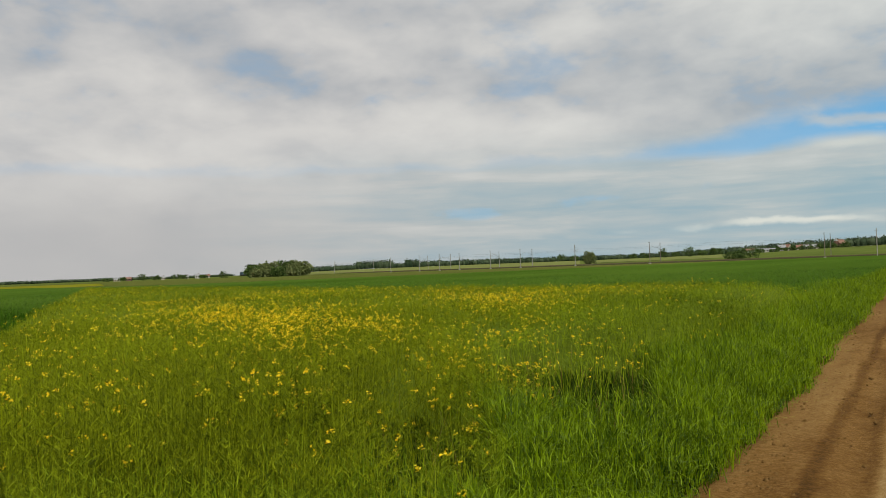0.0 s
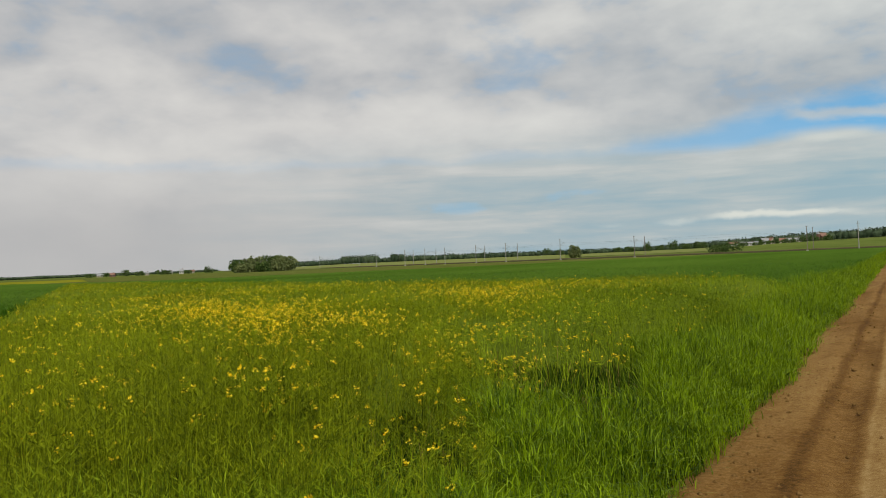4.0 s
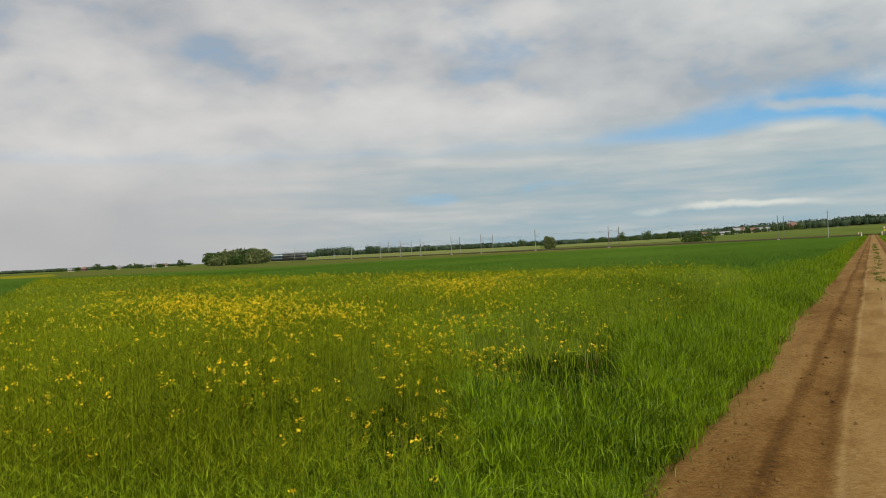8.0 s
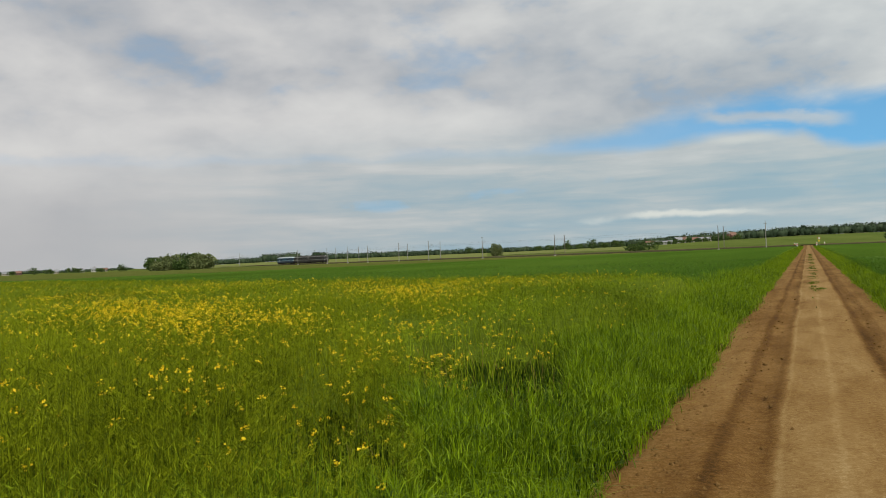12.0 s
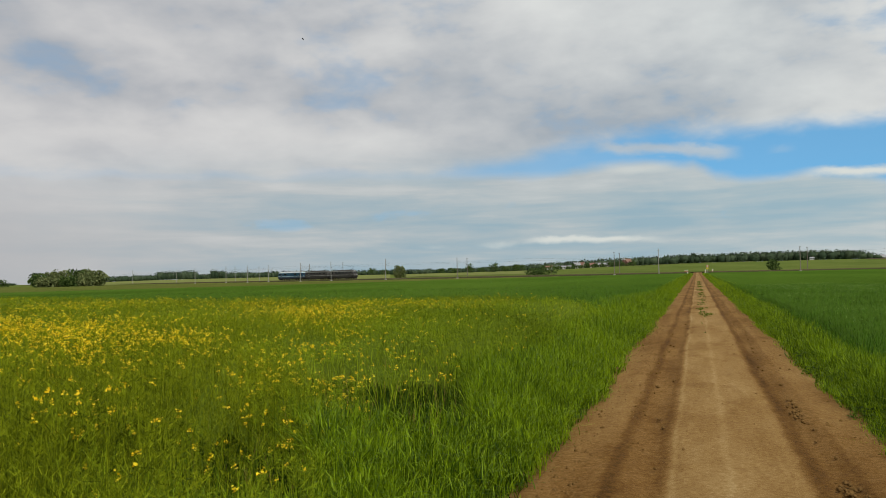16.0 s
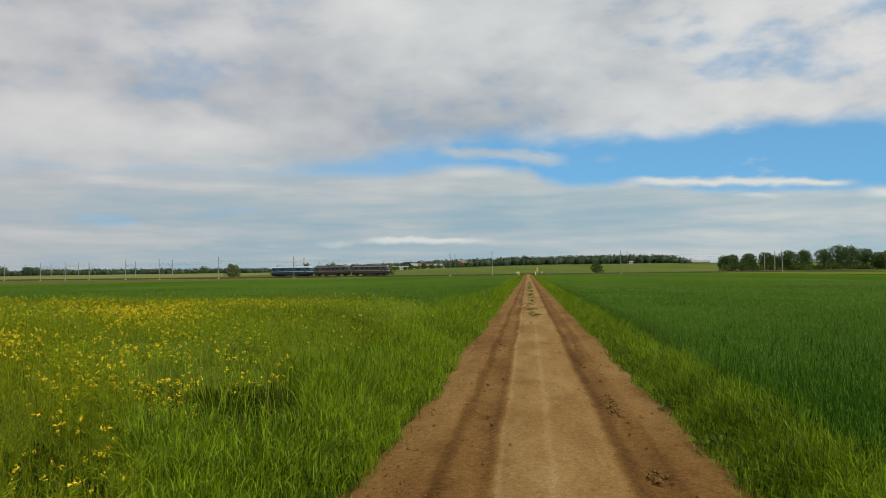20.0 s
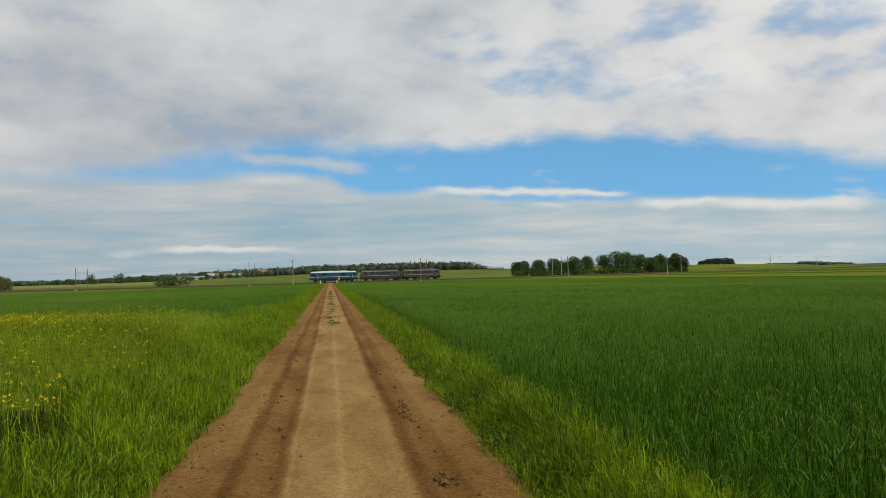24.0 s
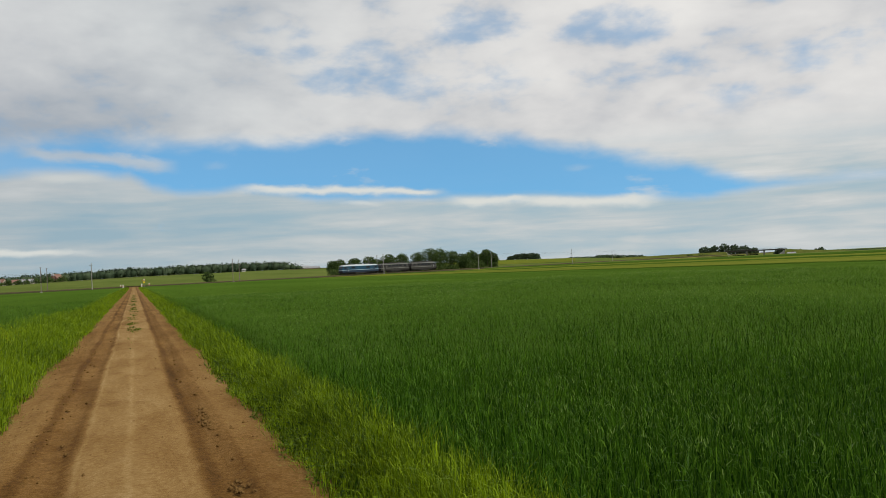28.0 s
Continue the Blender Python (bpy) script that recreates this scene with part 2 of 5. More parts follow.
# closed wheat top, lightened and greyed a little in imitation of distant haze
M["canopy"] = field_material("wheat_canopy", (0.032, 0.074, 0.008), (0.098, 0.158, 0.021), (1, 0.2, 1), 0.04)
M["rape_bed"] = field_material("rape_bed", (0.071, 0.109, 0.010), (0.160, 0.197, 0.022), fine=5.0)
M["pasture"] = field_material("pasture", (0.059, 0.091, 0.018), (0.139, 0.161, 0.042), (1, 0.3, 1), 0.03, 1.0)
M["barley"] = field_material("barley_field", (0.071, 0.097, 0.011), (0.172, 0.183, 0.029), (1, 0.12, 1), 0.09, 1.2)
M["bank"] = field_material("rough_grass", (0.101, 0.126, 0.024), (0.218, 0.210, 0.055), (1, 1, 1), 0.15, 2.0)
M["meadow"] = field_material("rough_meadow", (0.050, 0.074, 0.013), (0.143, 0.143, 0.038), (1, 1, 1), 0.10, 1.5)
M["yellow_field"] = field_material("rape_in_bloom", (0.126, 0.134, 0.013), (0.218, 0.202, 0.017), (1, 1, 1), 0.05, 2.0)
M["pale_field"] = field_material("pale_meadow", (0.128, 0.150, 0.044), (0.190, 0.200, 0.072), (1, 1, 1), 0.05, 1.0)
M["ploughed"] = field_material("ploughed_soil", (0.092, 0.071, 0.046), (0.143, 0.113, 0.076), (1, 1, 1), 0.05, 2.0)
M["clod"] = two_tone("clod_earth", (0.090, 0.048, 0.015), (0.200, 0.115, 0.042), 30, 0.95, spec=0.02)
# soil taken near black: the shade between the stems is in its colour
M["soil"] = field_material("shaded_soil", (0.012, 0.009, 0.003), (0.029, 0.022, 0.008), (1, 1, 1), 0.8, 14.0)
# far foliage, its colour greyed and blued to stand for haze
M["woods"] = leafy("hazed_woods_leaf", (0.040, 0.064, 0.036), (0.098, 0.130, 0.074), 0.02, 0.30, 0.8, gloss=0.03)
M["leaf"] = leafy("tree_leaf", (0.034, 0.064, 0.018), (0.112, 0.158, 0.044), 0.1, 0.4, 0.7, gloss=0.05)
M["spring_leaf"] = leafy("young_leaf", (0.080, 0.105, 0.036), (0.190, 0.210, 0.078), 0.1, 0.3, 0.7)
M["bark"] = two_tone("bark", (0.05, 0.038, 0.028), (0.11, 0.09, 0.07), 4)
M["concrete"] = two_tone("concrete", (0.21, 0.20, 0.18), (0.30, 0.29, 0.26), 1.5)
M["old_wood"] = two_tone("weathered_pole", (0.12, 0.10, 0.08), (0.20, 0.17, 0.14), 2)
M["steel"] = two_tone("galvanised_steel", (0.24, 0.25, 0.25), (0.36, 0.37, 0.37), 2, 0.5, 0.7)
M["rail"] = two_tone("rail_steel", (0.06, 0.042, 0.025), (0.12, 0.085, 0.055), 3, 0.8, 0.0, spec=0.02)
M["ballast"] = two_tone("ballast", (0.030, 0.030, 0.013), (0.062, 0.058, 0.026), 2.5, 0.95, grain=25, depth=0.03, spec=0.02)
M["sleeper"] = two_tone("sleeper", (0.085, 0.078, 0.045), (0.15, 0.140, 0.085), 2, spec=0.02)
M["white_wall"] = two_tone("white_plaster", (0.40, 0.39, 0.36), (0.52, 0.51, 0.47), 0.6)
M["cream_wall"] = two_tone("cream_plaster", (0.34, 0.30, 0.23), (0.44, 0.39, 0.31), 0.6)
M["brick_wall"] = two_tone("red_brick", (0.11, 0.06, 0.045), (0.17, 0.09, 0.07), 0.8)
M["red_roof"] = two_tone("red_tiles", (0.16, 0.085, 0.062), (0.23, 0.125, 0.095), 0.8)
M["grey_roof"] = two_tone("grey_roof", (0.20, 0.20, 0.21), (0.30, 0.30, 0.31), 0.8)
M["dark_glass"] = two_tone("window_glass", (0.012, 0.014, 0.017), (0.022, 0.025, 0.03), 2, 0.12, 0, spec=0.6)
M["blue"] = two_tone("blue_paint", (0.008, 0.042, 0.078), (0.014, 0.062, 0.110), 0.7, 0.5, spec=0.25)
M["deep_blue"] = two_tone("deep_blue_paint", (0.005, 0.018, 0.040), (0.008, 0.026, 0.055), 0.7, 0.45, spec=0.5)
M["pale_blue"] = two_tone("pale_blue_paint", (0.36, 0.48, 0.58), (0.46, 0.57, 0.66), 0.7, 0.45)
M["grey_paint"] = two_tone("grey_paint", (0.034, 0.032, 0.031), (0.075, 0.070, 0.066), 0.6, 0.7, spec=0.15)
M["brown_paint"] = two_tone("brown_grey_paint", (0.020, 0.018, 0.017), (0.042, 0.038, 0.035), 0.6, 0.6)
M["roof_paint"] = two_tone("loco_roof", (0.34, 0.36, 0.37), (0.48, 0.50, 0.51), 0.9, 0.6)
M["dark_roof"] = two_tone("sooty_roof", (0.035, 0.033, 0.030), (0.085, 0.080, 0.075), 0.9, 0.8, spec=0.08)
M["grey_edge"] = two_tone("faded_grey_paint", (0.17, 0.17, 0.158), (0.26, 0.26, 0.242), 0.8, 0.6)
M["iron"] = two_tone("running_gear", (0.018, 0.016, 0.015), (0.05, 0.045, 0.04), 1.5, 0.7, 0.2)
M["silver"] = two_tone("silver_paint", (0.55, 0.56, 0.56), (0.68, 0.69, 0.69), 2, 0.4)
M["yellow"] = two_tone("yellow_paint", (0.62, 0.42, 0.02), (0.72, 0.52, 0.04), 2, 0.5)
M["white_paint"] = two_tone("white_paint", (0.72, 0.72, 0.70), (0.82, 0.82, 0.80), 2, 0.5)
M["red_paint"] = two_tone("red_paint", (0.45, 0.04, 0.03), (0.55, 0.06, 0.04), 2, 0.5)
M["feather"] = two_tone("dark_feather", (0.012, 0.012, 0.014), (0.03, 0.03, 0.034), 8, 0.6)


def dirt(add, link):
    """Sandy track: pale trodden crown, darker ruts with sharp edges, loose shoulders, stains and grit."""
    co = add("TexCoord").outputs["Object"]
    sep = add("SeparateXYZ")
    link(co, sep.inputs[0])
    x = sep.outputs[0]
    wob = calc(add, link, "MULTIPLY", calc(add, link, "SUBTRACT", noise_at(add, link, 0.35, 3, 0.5, (1, 0.6, 1)), 0.5), 0.20)
    fray = calc(add, link, "MULTIPLY", calc(add, link, "SUBTRACT", noise_at(add, link, 9.0, 4, 0.65, (1, 0.45, 1)), 0.5), 0.10)
    xx = calc(add, link, "ADD", x, calc(add, link, "ADD", wob, fray))

    def band(lo, hi, soft):
        return calc(add, link, "MULTIPLY", step(add, link, xx, lo - soft, lo + soft), step(add, link, xx, hi + soft, hi - soft))
    crown = band(-0.40, 0.62, 0.05)
    ruts = calc(add, link, "MAXIMUM", calc(add, link, "MULTIPLY", band(-0.90, -0.44, 0.06), 0.8), band(0.64, 0.98, 0.07))
    lines = calc(add, link, "MAXIMUM", band(-0.87, -0.76, 0.04), calc(add, link, "MAXIMUM", calc(add, link, "MULTIPLY", band(-0.50, -0.43, 0.03), 0.45), calc(add, link, "MAXIMUM", band(0.66, 0.78, 0.05), calc(add, link, "MULTIPLY", band(0.98, 1.03, 0.03), 0.5))))
    streak = calc(add, link, "MAXIMUM", band(0.04, 0.10, 0.04), band(-0.39, -0.34, 0.02))
    broad = noise_at(add, link, 1.1, 6, 0.62, (1, 0.22, 1))
    fine = noise_at(add, link, 22, 6, 0.72)
    grit = noise_at(add, link, 110, 3, 0.7)
    v = calc(add, link, "ADD", calc(add, link, "MULTIPLY", broad, 0.34), calc(add, link, "ADD", calc(add, link, "MULTIPLY", fine, 0.30), calc(add, link, "MULTIPLY", grit, 0.36)))
    v = calc(add, link, "ADD", v, calc(add, link, "MULTIPLY", crown, 0.058))
    v = calc(add, link, "ADD", v, calc(add, link, "MULTIPLY", streak, 0.04))
    v = calc(add, link, "SUBTRACT", v, calc(add, link, "MULTIPLY", ruts, 0.028))
    v = calc(add, link, "SUBTRACT", v, calc(add, link, "MULTIPLY", lines, 0.062))
    stain = step(add, link, noise_at(add, link, 1.9, 5, 0.6, (1, 0.7, 1)), 0.52, 0.70)
    v = calc(add, link, "SUBTRACT", v, calc(add, link, "MULTIPLY", stain, 0.040))
    base = ramp(add, link, v, [(0.33, (0.045, 0.021, 0.005)), (0.45, (0.130, 0.064, 0.016)), (0.56, (0.226, 0.132, 0.045)), (0.70, (0.360, 0.252, 0.115))])
    h = calc(add, link, "ADD", fine, calc(add, link, "MULTIPLY", grit, 0.4))
    return surface(add, link, base, 0.95, 0, h, 0.007, 0.05)


M["dirt"] = material("sandy_dirt", dirt)

# ---- helpers for building ----
def part(name, bm, mat, parent=None, label=""):
    me = bpy.data.meshes.new(name)
    bm.to_mesh(me)
    bm.free()
    me.materials.append(M[mat] if isinstance(mat, str) else mat)
    ob = new(name, me)
    if parent is not None:
        ob.parent = parent
    if label:
        ob["label"] = label
    return ob


def sheet(name, verts, faces, mats, index=None, smooth=False):
    """A mesh object from arrays; faces: a list of arrays of quads or triangles; index: a material number for each array."""
    me = bpy.data.meshes.new(name)
    verts = np.asarray(verts, np.float32).reshape(-1, 3)
    me.vertices.add(len(verts))
    me.vertices.foreach_set("co", verts.ravel())
    loops = np.concatenate([f.ravel() for f in faces]).astype(np.int32)
    sizes = np.concatenate([np.full(len(f), f.shape[1]) for f in faces]).astype(np.int32)
    starts = np.concatenate([[0], np.cumsum(sizes)[:-1]]).astype(np.int32)
    me.loops.add(len(loops))
    me.loops.foreach_set("vertex_index", loops)
    me.polygons.add(len(sizes))
    me.polygons.foreach_set("loop_start", starts)
    if index is not None:
        me.polygons.foreach_set("material_index", np.concatenate([np.full(len(f), i) for f, i in zip(faces, index)]).astype(np.int32))
    if smooth:
        me.polygons.foreach_set("use_smooth", np.ones(len(sizes), bool))
    me.update(calc_edges=True)
    for m in mats:
        me.materials.append(M[m])
    return new(name, me)


def box(bm, x0, x1, y0, y1, z0, z1, taper=0.0):
    """A box; taper draws its top in by that many metres on each side."""
    vs = [bm.verts.new(p) for p in ((x0, y0, z0), (x1, y0, z0), (x1, y1, z0), (x0, y1, z0), (x0 + taper, y0 + taper, z1), (x1 - taper, y0 + taper, z1), (x1 - taper, y1 - taper, z1), (x0 + taper, y1 - taper, z1))]
    for f in ((3, 2, 1, 0), (4, 5, 6, 7), (0, 1, 5, 4), (1, 2, 6, 5), (2, 3, 7, 6), (3, 0, 4, 7)):
        bm.faces.new([vs[i] for i in f])
    return vs


def solid(*sizes, bevel=0.0):
    bm = bmesh.new()
    box(bm, *sizes)
    if bevel:
        bmesh.ops.bevel(bm, geom=bm.edges[:], offset=bevel, segments=2, affect="EDGES")
    return bm


def rod(bm, p, q, r0, r1, n=8):
    """A tapered round bar from p to q."""
    p, q = Vector(p), Vector(q)
    t = (q - p).normalized()
    s = t.orthogonal().normalized()
    u = t.cross(s)
    rings = [[bm.verts.new(c + (s * math.cos(a) + u * math.sin(a)) * r) for a in (2 * math.pi * k / n for k in range(n))] for c, r in ((p, r0), (q, r1))]
    for k in range(n):
        bm.faces.new((rings[0][k], rings[0][(k + 1) % n], rings[1][(k + 1) % n], rings[1][k]))
    bm.faces.new(rings[0][::-1]), bm.faces.new(rings[1])


def bar(p, q, r0, r1, n=8):
    bm = bmesh.new()
    rod(bm, p, q, r0, r1, n)
    return bm


rng = np.random.default_rng(7)


def smooth_step(v, lo, hi):
    t = np.clip((v - lo) / (hi - lo), 0, 1)
    return t * t * (3 - 2 * t)


def turn_of(x, y):
    return np.degrees(np.arctan2(-x, y))


def ground_z(x, y):
    """Level land; beyond the railway it swells gently."""
    r = np.hypot(x, y)
    crest = np.interp(turn_of(x, y), (-70, -50, -44, -36, -31, -25, -14, -8, 0, 8, 12, 20, 30, 36, 42, 47, 60), (-7.5, -7, -5.0, -0.6, 5.0, 7, 8, 8.6, 8.4, 6.0, 4.6, 3.7, 3.5, 3.2, 1.8, 0, 0))
    return smooth_step(r, 380, 900) * crest


def at(turn, dist):
    """The place at that many degrees left of the track's line and metres from the camera, on the ground."""
    x, y = -math.sin(radians(turn)) * dist, math.cos(radians(turn)) * dist
    return Vector((x, y, float(ground_z(np.array(x), np.array(y)))))


# ---- the railway's line ----
def rail_y(x):
    return 315 + 0.705 * (np.sqrt((x - 11) ** 2 + 208 ** 2) - 208) + 0.085 * (x - 11)


RAIL_X = np.linspace(-1100, 900, 4001)
RAIL_S = np.concatenate([[0], np.cumsum(np.hypot(np.diff(RAIL_X), np.diff(rail_y(RAIL_X))))])
RAIL_S -= np.interp(0, RAIL_X, RAIL_S)
BED = 0.55      # height of the trackbed


def on_rail(s, aside=0.0):
    """Place and heading (radians) at s metres along the line, right of the road positive; aside: metres towards the far side."""
    x = np.interp(s, RAIL_S, RAIL_X)
    h = np.arctan2(rail_y(x + 0.5) - rail_y(x - 0.5), 1.0)
    return x - np.sin(h) * aside, rail_y(x) + np.cos(h) * aside, h


def sweep(name, profile, s0, s1, gap, mat, aside=0.0):
    """A profile (offset, height) drawn along the railway."""
    s = np.arange(s0, s1, gap)
    v = []
    for o, z in profile:
        x, y, h = on_rail(s, aside + o)
        v.append(np.stack([x, y, np.full_like(x, z)], -1))
    v = np.stack(v, 1)
    n, k = v.shape[:2]
    i = np.arange((n - 1) * k).reshape(n - 1, k)[:, :-1].ravel()
    return sheet(name, v, [np.stack([i, i + k, i + k + 1, i + 1], -1)], [mat], smooth=False)


def rail_dist(turn):
    """How far off the railway lies in that direction."""
    return float(np.interp(-turn, -turn_of(RAIL_X, rail_y(RAIL_X)), np.hypot(RAIL_X, rail_y(RAIL_X))))


# ---- ground ----
def make_ground():
    rr = np.concatenate([np.linspace(0.5, 40, 30), np.geomspace(44, 4700, 70)])
    aa = np.radians(np.arange(0, 360, 2.0))
    R, A = np.meshgrid(rr, aa, indexing="ij")
    x, y = -np.sin(A) * R, np.cos(A) * R
    z = ground_z(x, y) - 0.06
    v = np.stack([x, y, z], -1).reshape(-1, 3)
    n, k = R.shape
    i = np.arange(n * k).reshape(n, k)
    q = np.stack([i[:-1], np.roll(i, -1, 1)[:-1], np.roll(i, -1, 1)[1:], i[1:]], -1).reshape(-1, 4)
    v = np.concatenate([v, [[0, 0, -0.06]]])
    t = np.stack([np.full(k, n * k), np.roll(i, -1, 1)[0], i[0]], -1)
    g = sheet("ground", v, [q[:, ::-1], t[:, ::-1]], ["pasture"], smooth=True)
    tagged(g, "flat farmland of green fields reaching to the horizon", "ground", kind="structure")


make_ground()


def rough(x, y, k):
    """Small smooth unevenness."""
    return np.sin(x * 1.7 * k + np.sin(y * 0.9 * k) * 2) * np.sin(y * 1.3 * k + 1.1 * np.sin(x * 0.7 * k + 2)) * 0.5 + 0.5 * np.sin(x * 3.9 * k + 5 + 2 * np.sin(y * 2.1 * k)) * np.sin(y * 4.3 * k + 2)


ROAD_L, ROAD_R = -1.37, 1.41


def make_road():
    ys = np.concatenate([np.arange(-9, 24, 0.05), np.arange(24, 60, 0.3), np.arange(60, 312, 3.0)])
    u = np.linspace(0, 1, 60)
    Y, U = np.meshgrid(ys, u, indexing="ij")
    ragged = lambda s: 0.03 * np.sin(Y * 1.9 + s) + 0.02 * np.sin(Y * 4.3 + 2 * s) + 0.04 * np.sin(Y * 0.63 + s)
    left, right = ROAD_L - 0.14 + ragged(0.3), ROAD_R + 0.14 + ragged(2.1)
    X = left + (right - left) * U
    wob = 0.06 * np.sin(Y * 0.35) + 0.03 * np.sin(Y * 1.1 + 1)
    dip = lambda c, w: np.exp(-((X - c - wob) / w) ** 2)
    Z = 0.05 - 0.032 * dip(-0.56, 0.15) - 0.036 * dip(0.80, 0.16) + 0.015 * dip(0.02, 0.35) + 0.018 * dip(-0.98, 0.10) + 0.016 * dip(1.0, 0.1)
    Z = Z + 0.007 * rough(X * 2, Y, 2.0) + 0.004 * rough(X * 3, Y * 3, 3.1) - 0.05 * smooth_step(np.abs(U - 0.5), 0.44, 0.5)
    Z = Z + smooth_step(Y, 285, 311) * (BED - 0.02)
    n, k = X.shape
    i = np.arange(n * k).reshape(n, k)
    q = np.stack([i[:-1, :-1], i[:-1, 1:], i[1:, 1:], i[1:, :-1]], -1).reshape(-1, 4)
    ob = sheet("road", np.stack([X, Y, Z], -1), [q], ["dirt"], smooth=True)
    tagged(ob, "rutted sandy dirt track between fields with a pale crown", "dirt road", kind="structure")


make_road()

# the corner of rape by the track: its outline on the plan
RAPE = [(-2.05, -8.0), (-2.1, 3.8), (-2.5, 5.2), (-2.8, 6.6), (-2.9, 8.4), (-2.75, 10.4), (-2.4, 13), (-2.3, 24.0), (-6.5, 25.6), (-12.4, 27), (-20, 29.5), (-41, 41), (-79, 57), (-18.9, 12.1), (-12.8, 7.7), (-10.0, 2.0), (-9.6, -8.0)]


def inside(poly, x, y):
    hit = np.zeros(np.shape(x), bool)
    for (x0, y0), (x1, y1) in zip(poly, poly[1:] + poly[:1]):
        if y0 == y1:
            continue
        c = ((y0 > y) != (y1 > y)) & (x < (x1 - x0) * (y - y0) / (y1 - y0) + x0)
        hit ^= c
    return hit


def grade(a, b, near, grow):
    out, v, d = [a], a, near
    while abs(v - a) < abs(b - a):
        v += math.copysign(d, b - a)
        d *= grow
        out.append(v)
    out[-1] = b
    return np.array(out)


def canopy(name, xs, ys, height, mat, label, skip=None, keep=None, lumps=0.05, reach=(4, 22)):
    """The closed top of a crop as a rough sheet with sides down to the soil."""
    X, Y = np.meshgrid(xs, ys, indexing="ij")
    r = np.hypot(X, Y)
    Z = height * (0.15 + 0.85 * smooth_step(r, *reach)) + lumps * rough(X, Y, 0.8) * smooth_step(r, 6, 14) + lumps * 0.7 * rough(X * 0.2, Y * 0.07, 1.0)
    Z = Z + ground_z(X, Y)
    Z[0, :] = Z[-1, :] = Z[:, 0] = Z[:, -1] = -0.02
    n, k = X.shape
    i = np.arange(n * k).reshape(n, k)
    q = np.stack([i[:-1, :-1], i[1:, :-1], i[1:, 1:], i[:-1, 1:]], -1).reshape(-1, 4)
    cx, cy = X.ravel()[q].mean(1), Y.ravel()[q].mean(1)
    ok = np.ones(len(q), bool)
    if skip is not None:
        ok &= ~skip(cx, cy)
    if keep is not None:
        ok &= keep(cx, cy)
    ob = sheet(name, np.stack([X, Y, Z], -1), [q[ok]], [mat], smooth=True)
    return tagged(ob, label, "crop field", kind="stuff")


before_rail = lambda gap: (lambda x, y: y < rail_y(x) - gap)
canopy("wheat_field", grade(2.28, 56, 0.25, 1.035), grade(-8, 320, 0.35, 1.012), 0.43, "canopy", "dense dark green field of young wheat beside the track", keep=before_rail(13), reach=(5, 22))
canopy("wheat_field", grade(-2.55, -330, 0.3, 1.03), grade(-8, 470, 0.35, 1.012), 0.43, "canopy", "dense dark green field of young wheat behind the rape", keep=lambda x, y: y < rail_y(x) - 30 - 205 * smooth_step(-x, 15, 120), skip=lambda x, y: inside(RAPE, x, y), reach=(10, 60))
canopy("barley_field", grade(56.6, 94, 1.2, 1.03), grade(-20, 420, 1.5, 1.01), 0.36, "barley", "yellow-green strip of barley beyond the wheat", keep=before_rail(14))
canopy("rye_strip", grade(94.3, 96.4, 0.7, 1.0), grade(-20, 430, 1.5, 1.01), 0.55, "canopy", "narrow strip of tall dark green rye", keep=before_rail(14))
canopy("meadow_strip", grade(96.7, 150, 2, 1.03), grade(-30, 470, 2, 1.01), 0.25, "barley", "light green meadow strip beyond the barley", keep=before_rail(14))
canopy("wheat_strip", grade(151, 155, 1, 1.03), grade(-60, 500, 3, 1.01), 0.70, "canopy", "narrow dark green crop strip farther off", keep=before_rail(14))
canopy("pasture_strip", grade(155.5, 290, 3, 1.03), grade(-60, 560, 3, 1.01), 0.25, "pasture", "wide green pasture far beyond the wheat", keep=before_rail(14))
canopy("yellow_rape_field", grade(-185, -480, 3, 1.02), grade(118, 140, 3, 1.01), 0.8, "yellow_field", "distant rape field in yellow bloom")

canopy("field_margin", np.array([55.4, 55.6, 55.9, 56.3, 56.55]), grade(-20, 330, 1.0, 1.01), 0.52, "canopy", "thin dark grass margin between two crops", keep=before_rail(13), lumps=0.03)


def land_patch(name, a0, a1, d0, d1, mat, label, lift=0.15):
    """A field on the far slope, between two directions and two distances."""
    A, D = np.meshgrid(np.radians(np.linspace(a0, a1, 24)), np.linspace(d0, d1, 10), indexing="ij")
    x, y = -np.sin(A) * D, np.cos(A) * D
    i = np.arange(240).reshape(24, 10)
    q = np.stack([i[:-1, :-1], i[1:, :-1], i[1:, 1:], i[:-1, 1:]], -1).reshape(-1, 4)
    tagged(sheet(name, np.stack([x, y, ground_z(x, y) + lift], -1), [q], [mat], smooth=True), label, "field", kind="stuff")


land_patch("ploughed_field", -10.2, -16.5, 780, 900, "ploughed", "brown ploughed field beyond the tree row")
land_patch("pale_field", 5.0, -3.5, 800, 900, "pale_field", "pale mown meadow along the edge of the woods")
land_patch("pale_field", 40.0, 21.0, 500, 880, "pale_field", "long pale yellowish field behind the railway")
land_patch("pale_field", 20.0, 11.0, 560, 800, "pale_field", "pale yellowish meadow beyond the railway")
land_patch("barley_patch", -15, -30, 560, 760, "barley", "olive green crop on the far slope")


